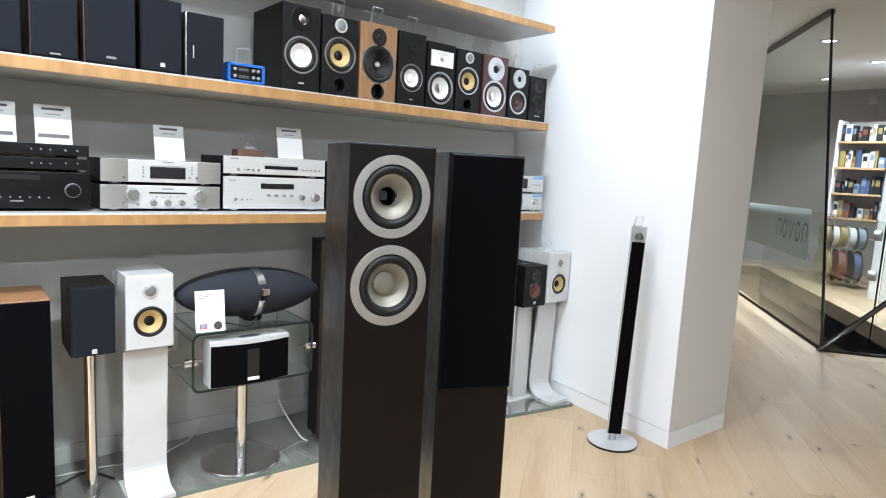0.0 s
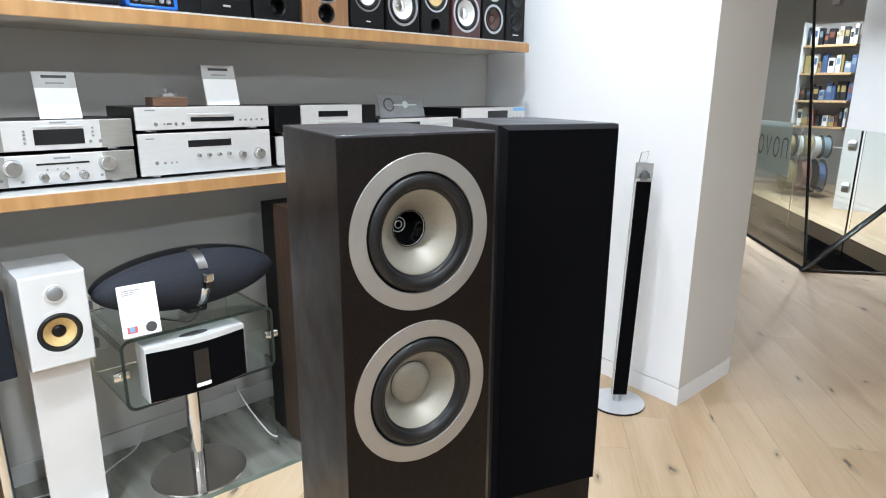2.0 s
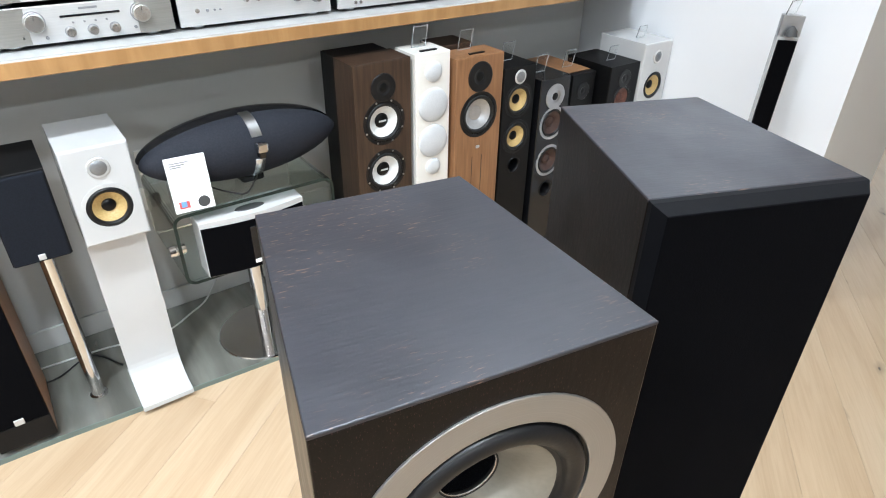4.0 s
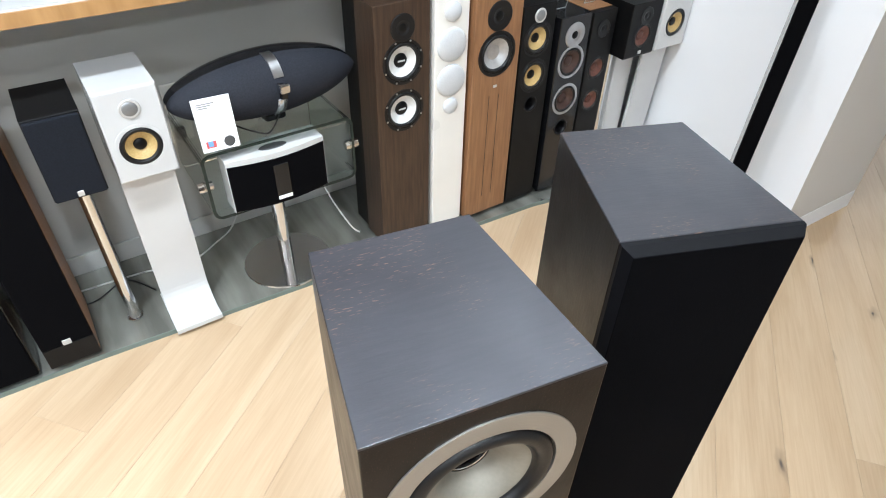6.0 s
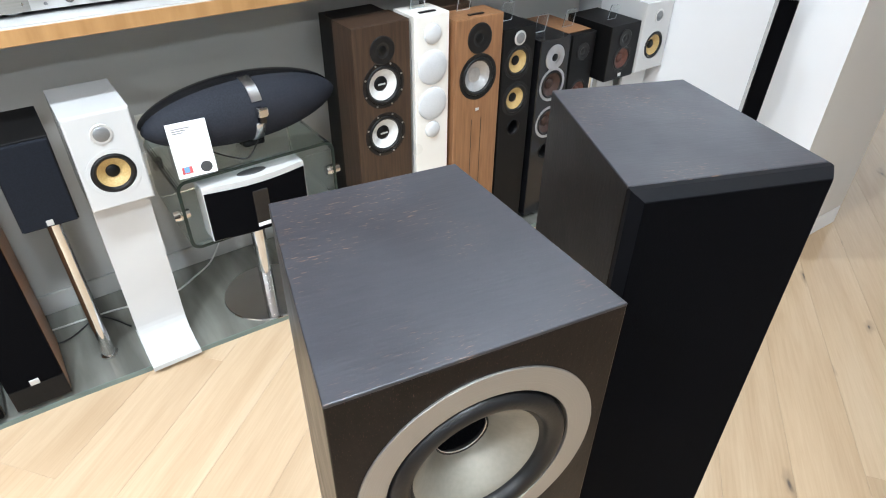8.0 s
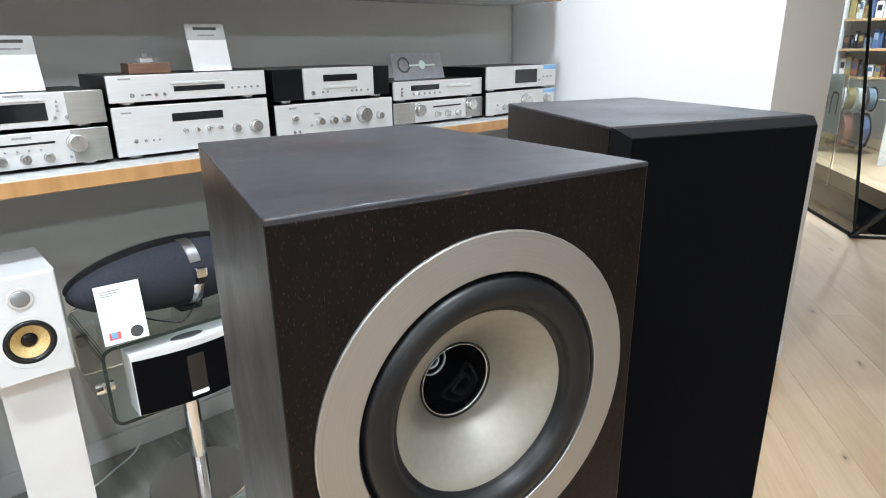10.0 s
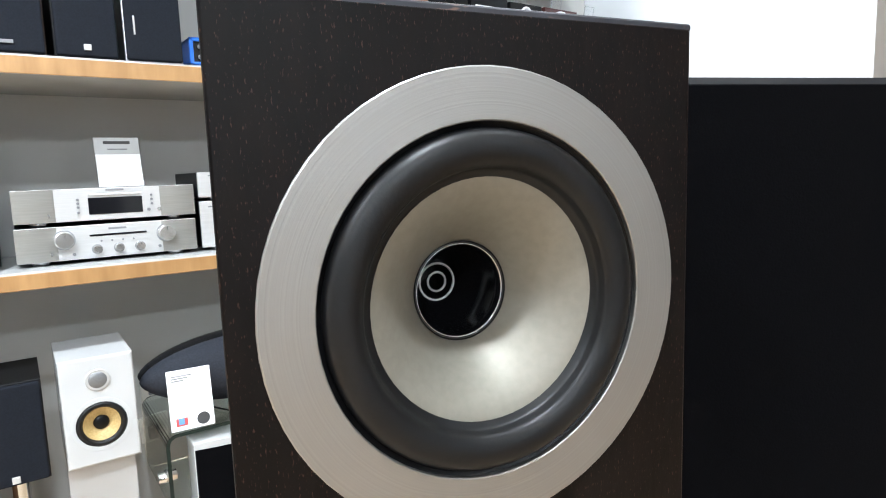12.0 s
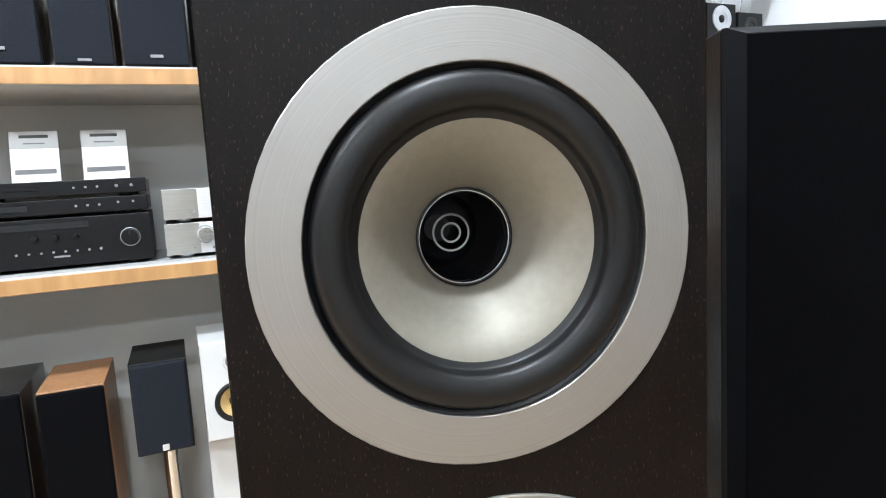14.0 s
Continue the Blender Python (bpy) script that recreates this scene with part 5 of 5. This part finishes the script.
cable("power_cable", [(0.12, -0.10, 0.17), (0.13, -0.20, 0.10), (0.155, -0.30, 0.03), (0.17, -0.34, PZ + 0.004)], 0.0032, M["cable_white"], "white power cable hanging behind the table")
cable("dock_cable", [(-0.10, -0.40, 0.64), (-0.16, -0.47, 0.630), (-0.20, -0.44, 0.630), (-0.24, -0.36, 0.630), (-0.26, -0.25, 0.630)], 0.0025, M["cable_black"], "thin black cable looping on the glass")
t = thing("wall_socket", pose(-0.335, 0, 0.47), "white double wall socket with switches", "socket")
part("plate", box(-0.043, 0.043, -0.010, 0.0, -0.043, 0.043, 0.003), M["cream"], t)
part("plug", box(-0.012, 0.016, -0.035, -0.010, -0.025, 0.012, 0.004), M["black"], t)
t = thing("wall_socket", pose(-0.335, 0, 0.60), "white double wall socket with switches", "socket")
part("plate", box(-0.030, 0.030, -0.010, 0.0, -0.043, 0.043, 0.003), M["cream"], t)
part("switch", box(-0.008, 0.008, -0.014, -0.010, -0.016, 0.016, 0.001, 1), M["print"], t)

# ---- column speaker by the wall end ----
t = thing("column_speaker", pose(1.422, -1.082, 0, 0, 0, -38), "tall slim column speaker with black cloth front on a steel disc", "loudspeaker")
part("base_disc", lathe([(0, 0.0), (0.116, 0.0), (0.118, 0.004), (0.118, 0.010)], 0, 0, 56, "z"), M["black"], t)
part("base_top", lathe([(0.118, 0.010), (0.117, 0.014), (0, 0.016)], 0, 0, 56, "z"), M["pale_steel"], t, "satin steel base disc", smooth=False)
lean = pose(0, 0, 0, 0, 0, 38) @ pose(0, 0, 0, 0, 3.0, 0) @ pose(0, 0, 0, 0, 0, -38)      # the column stands a little out of plumb
part("stem", lathe([(0.017, 0.014), (0.017, 0.052)], 0, 0, 24, "z"), M["steel"], t, smooth=True)
pts = [(-0.034, -0.020)] + [(0.034 * math.cos(a), -0.012 + 0.045 * math.sin(a)) for a in [math.pi * k / 10 for k in range(11)]][::-1] + [(0.034, -0.020)]
part("body", prism(pts, 0.05, 0.995), M["white"], t, "white curved rear shell").matrix_basis = lean
part("grille", box(-0.031, 0.031, -0.026, -0.018, 0.052, 0.985, 0.003), M["grille"], t, "black cloth front").matrix_basis = lean
hd = part("head", prism([(x * 1.02, y) for x, y in pts], 0.996, 1.060), M["steel"], t, "steel acoustic lens head")
hd.matrix_basis = lean
part("lens", lathe([(0.020, 0.0), (0.016, 0.018), (0.004, 0.03)], 0, 1.0, 24, "z", -0.03), M["print_dark"], hd, smooth=True)
number_card(1.478, -1.075, 1.059, "", 0.06, 0.045)

# ---- glass partition, balustrade and the far room ----
def pane(name, quad, thick, mat, parent, label=""):
    """A sheet between four corners."""
    q = [Vector(c) for c in quad]
    n = (q[1] - q[0]).cross(q[3] - q[0]).normalized() * (thick / 2)
    b = bmesh.new()
    a, c = [b.verts.new(p - n) for p in q], [b.verts.new(p + n) for p in q]
    b.faces.new(a[::-1]), b.faces.new(c)
    for k in range(4):
        b.faces.new((a[k], a[(k + 1) % 4], c[(k + 1) % 4], c[k]))
    return part(name, b, mat, parent, label)


GA, GB = Vector((4.335, -0.955, 0.0)), Vector((6.03, 0.47, 0.0))
gd = (GB - GA).normalized()
gx = GB + gd * 3.0
t = thing("glass_partition", Matrix.Identity(4), "tall clear glass partition with dark frame beside the stairs", "partition", kind="structure")
ob = pane("pane", [(*GA.xy, 0.02), (*gx.xy, 0.02), (*gx.xy, 2.77), (4.865, -0.509, 2.77)], 0.012, M["glass"], t)
ob.visible_shadow = False
part("bottom_rail", tube([(*GA.xy, 0.012), (*gx.xy, 0.012)], 0.016, 6), M["black"], t)
part("top_rail", tube([(4.865, -0.509, 2.775), (*gx.xy, 2.775)], 0.03, 6), M["print"], t)
part("end_post", tube([(*GA.xy, 0.0), (4.865, -0.509, 2.79)], 0.012, 6), M["gloss_black"], t)
sg = pane("sign_band", [(4.74, -0.624, 0.655), (6.2, 0.604, 0.655), (6.2, 0.604, 1.08), (4.78, -0.590, 1.10)], 0.004, M["frost"], t, "frosted sign band with dark letters")
nn = Vector((gd.y, -gd.x, 0))
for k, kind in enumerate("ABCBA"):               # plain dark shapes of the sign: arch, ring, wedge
    o = Vector((4.77, -0.606, 0.80)) + gd * (0.05 + 0.17 * k) - nn * 0.006
    up = Vector((0, 0, 1))
    pts = {"A": [(0.0, 0.0), (0.0, 0.15), (0.04, 0.165), (0.085, 0.16), (0.105, 0.12), (0.105, 0.0)],
           "B": [(0.055 + 0.055 * math.cos(a), 0.082 + 0.082 * math.sin(a)) for a in [math.tau * q / 16 for q in range(17)]],
           "C": [(0.0, 0.165), (0.055, 0.0), (0.11, 0.165)]}[kind]
    part("emblem_shape", tube([tuple(o + gd * x + up * z) for x, z in pts], 0.011, 6), M["print"], sg)

t = thing("stair_balustrade", Matrix.Identity(4), "low clear glass balustrade with steel clamps round the stairs", "balustrade", kind="structure")
B0, B1 = Vector((*uv(WELL[0], WELL[3]), 0)), Vector((*uv(WELL[1], WELL[3]), 0))
for k in range(4):
    p, q = B0.lerp(B1, k / 4 + 0.006), B0.lerp(B1, (k + 1) / 4 - 0.006)
    ob = pane("pane", [(*p.xy, -0.2), (*q.xy, -0.2), (*q.xy, 1.0), (*p.xy, 1.0)], 0.012, M["glass"], t)
    ob.visible_shadow = False
    part("edge_strip", tube([(*p.xy, -0.2), (*p.xy, 1.0)], 0.009 if k == 1 else 0.004, 6), M["gloss_black"] if k == 1 else M["steel"], t)
for zz in (0.45, 0.85):
    c = part("clamp", lathe([(0, -0.03), (0.05, -0.03), (0.05, 0.03), (0, 0.03)], 0, 0, 20), M["steel"], t, "round steel glass clamp")
    c.matrix_basis = Matrix.Translation((*B0.lerp(B1, 0.28).xy, zz))
part("handrail", tube([uv(WELL[0], 3.40) + (0.0,), uv(WELL[0], 4.9) + (1.50,)], 0.022, 8), M["gloss_black"], t, "black sloping handrail")

# wall shelves with small goods, far off
BX = 8.25
t = thing("wall_bookcase", pose(BX, 0.225, 0), "tall open wall shelves packed with small goods", "shelving")
part("side_panel", box(-0.02, 0.28, 0.275, 0.295, 0.86, 2.20), M["white_wall"], t)
part("back_panel", box(0.28, 0.30, -0.30, 0.295, 0.86, 2.20), M["far_wall"], t)
SH = (0.889, 1.215, 1.555, 1.895)
for z in SH:
    part("board", box(-0.02, 0.28, -0.30, 0.275, z, z + 0.028, 0.002, 1), M["shelf_oak"], t)
random.seed(5)
GOODS = [((0.30, 0.23, 0.08), "yellow"), ((0.07, 0.11, 0.22), "blue"), ((0.015, 0.015, 0.017), "black"), ((0.62, 0.62, 0.60), "white"), ((0.20, 0.07, 0.04), "red"), ((0.20, 0.26, 0.32), "pale blue")]
GM = [(surface("carton_" + n.replace(" ", "_"), c, None, 0.5, scale=25, bump=0.02), n) for c, n in GOODS]
for row, z in enumerate(SH):
    y = 0.225 + 0.265
    while y > 0.225 - 0.27:
        w = random.uniform(0.03, 0.085)
        h = random.uniform(0.12, 0.24)
        gm, nm = GM[random.choices(range(6), [(2, 1, 5, 2, 2, 0), (0, 2, 3, 4, 0, 2), (1, 1, 2, 4, 0, 4), (0, 1, 4, 5, 0, 0)][row])[0]]
        c = thing("boxed_accessory", pose(BX + 0.10, y - w / 2, z + 0.0282, 0, 0, random.uniform(-12, 12)), nm + " carton of a small accessory on a shelf", "carton", "cartons on the far shelves")
        part("carton", box(-0.04, 0.05, -w / 2 + 0.004, w / 2 - 0.004, 0, h, 0.003, 1), gm, c)
        part("label", box(-0.0415, -0.04, -w * 0.3, w * 0.3, h * 0.45, h * 0.8), GM[(row + int(h * 100)) % 6][0], c)
        y -= w
# cable reels under the shelves
for k, (dy, dz, r, col) in enumerate(((0.21, 0.66, 0.15, 0), (0.11, 0.66, 0.15, 3), (0.01, 0.66, 0.15, 0), (-0.09, 0.66, 0.15, 3), (-0.19, 0.66, 0.15, 5), (0.20, 0.28, 0.22, 0), (0.02, 0.28, 0.22, 4), (-0.16, 0.28, 0.22, 1))):
    c = thing("cable_reel", pose(BX + 0.02, 0.285 + dy, dz, 0, 0, 35), GM[col][1] + " cable reel stacked under the far shelves", "cable reel", "cable reels")
    for s in (-0.045, 0.045):
        part("flange", lathe([(0, s), (r, s), (r, s + 0.008), (0, s + 0.008)], 0, 0, 24), GM[2][0] if k % 3 == 1 else GM[col][0], c)
    part("winding", lathe([(r * 0.86, -0.04), (r * 0.86, 0.045)], 0, 0, 24), GM[col][0], c)
tagged(part("reel_rack", tube([(BX + 0.02, -0.26, 0.66), (BX + 0.02, 0.74, 0.66)], 0.012), M["steel"]), "steel rack rod carrying cable reels", "rack")
# white pillar, counter and till beyond the stairs
block("pillar", box(7.55, 7.95, -0.92, -0.29, 0, CEIL), M["white_wall"], "square white painted pillar", "pillar")
t = thing("counter", pose(7.6, -1.75, 0), "white sales counter with a black glass top", "counter")
part("body", box(-0.3, 0.35, -1.0, 0.55, 0.0, 0.66, 0.004), M["cream"], t)
part("top", box(-0.36, 0.4, -1.05, 0.62, 0.66, 0.70, 0.004), M["gloss_black"], t)
part("upstand", box(0.25, 0.33, -1.0, 0.52, 0.70, 1.02, 0.004), M["white"], t)
part("ledge", box(0.10, 0.45, -1.05, 0.60, 1.02, 1.06, 0.004), M["gloss_black"], t)
t = thing("till_printer", pose(7.85, -1.5, 1.0605), "black receipt printer on the counter ledge", "printer")
part("case", box(-0.10, 0.10, -0.16, 0.16, 0.0, 0.13, 0.012), M["black"], t)
part("paper_slot", box(-0.09, 0.02, -0.10, 0.10, 0.131, 0.138), M["gloss_black"], t)
t = thing("wall_panel", pose(9.55, -1.9, 1.35), "brown wooden display panel behind the counter", "panel")
part("board", box(0.0, 0.03, -0.3, 0.3, 0.0, 0.55, 0.004), M["cherry"], t)
t = thing("desk_phone", pose(7.45, -1.35, 0.7005), "small grey desk telephone on the counter", "telephone")
part("body", box(-0.06, 0.06, -0.09, 0.09, 0, 0.035, 0.008), M["print"], t)
part("handset", box(-0.03, 0.03, -0.10, -0.05, 0.035, 0.07, 0.008), M["print"], t)
t = thing("security_sensor", pose(9.6, 0.6, 2.55), "small white alarm sensor high on the wall", "sensor")
part("case", box(0, 0.2, -0.05, 0.05, 0, 0.12, 0.01), M["white"], t)

# ---- oak floor boards ----
def board_mesh(L, W):
    me = bpy.data.meshes.new("plank")
    e = 0.0005
    co = [(0, 0, -0.012), (L, 0, -0.012), (L, W, -0.012), (0, W, -0.012), (0, 0, -e), (L, 0, -e), (L, W, -e), (0, W, -e), (e, e, 0), (L - e, e, 0), (L - e, W - e, 0), (e, W - e, 0)]
    fs = [(3, 2, 1, 0), (8, 9, 10, 11)] + [(a, (a + 1) % 4, (a + 1) % 4 + 4, a + 4) for a in range(4)] + [(a + 4, (a + 1) % 4 + 4, (a + 1) % 4 + 8, a + 8) for a in range(4)]
    me.from_pydata(co, [], fs)
    me.materials.append(M["plank"])
    return me


random.seed(11)
turn = math.degrees(math.atan2(U.y, U.x))
rows, v = [], 1.927 - 0.192 * 30
while v < 9.6:
    rows.append(v)
    v += 0.192
rows = sorted([r for r in rows if all(abs(r - e) > 0.05 for e in WELL[2:])] + list(WELL[2:]))
meshes = {}
for v0, v1 in zip(rows, rows[1:]):
    u = -10.0 + random.uniform(0, 2.1)
    inwell = v0 >= WELL[2] - 1e-6 and v1 <= WELL[3] + 1e-6
    while u < 11.5:
        L = random.choice((1.8, 2.0, 2.2))
        a, b_ = u, u + L
        u = b_
        if inwell and b_ > WELL[0] and a < WELL[1]:
            if a < WELL[0]:
                b_ = WELL[0]
            elif b_ > WELL[1]:
                a = WELL[1]
            else:
                continue
        cx, cy = uv((a + b_) / 2, (v0 + v1) / 2)
        if not (-5.3 < cx < 10.6 and -6.6 < cy < 4.0) or (cx < 1.2 and cy > 0.6):
            continue
        key = (round(b_ - a - 0.0005, 4), round(v1 - v0 - 0.0005, 4))
        if key not in meshes:
            meshes[key] = board_mesh(*key)
        ob = new("plank", meshes[key])
        ob.parent = floor
        px, py = uv(a + 0.0002, v1 - 0.0002)
        ob.matrix_basis = pose(px, py, 0, 0, 0, turn)
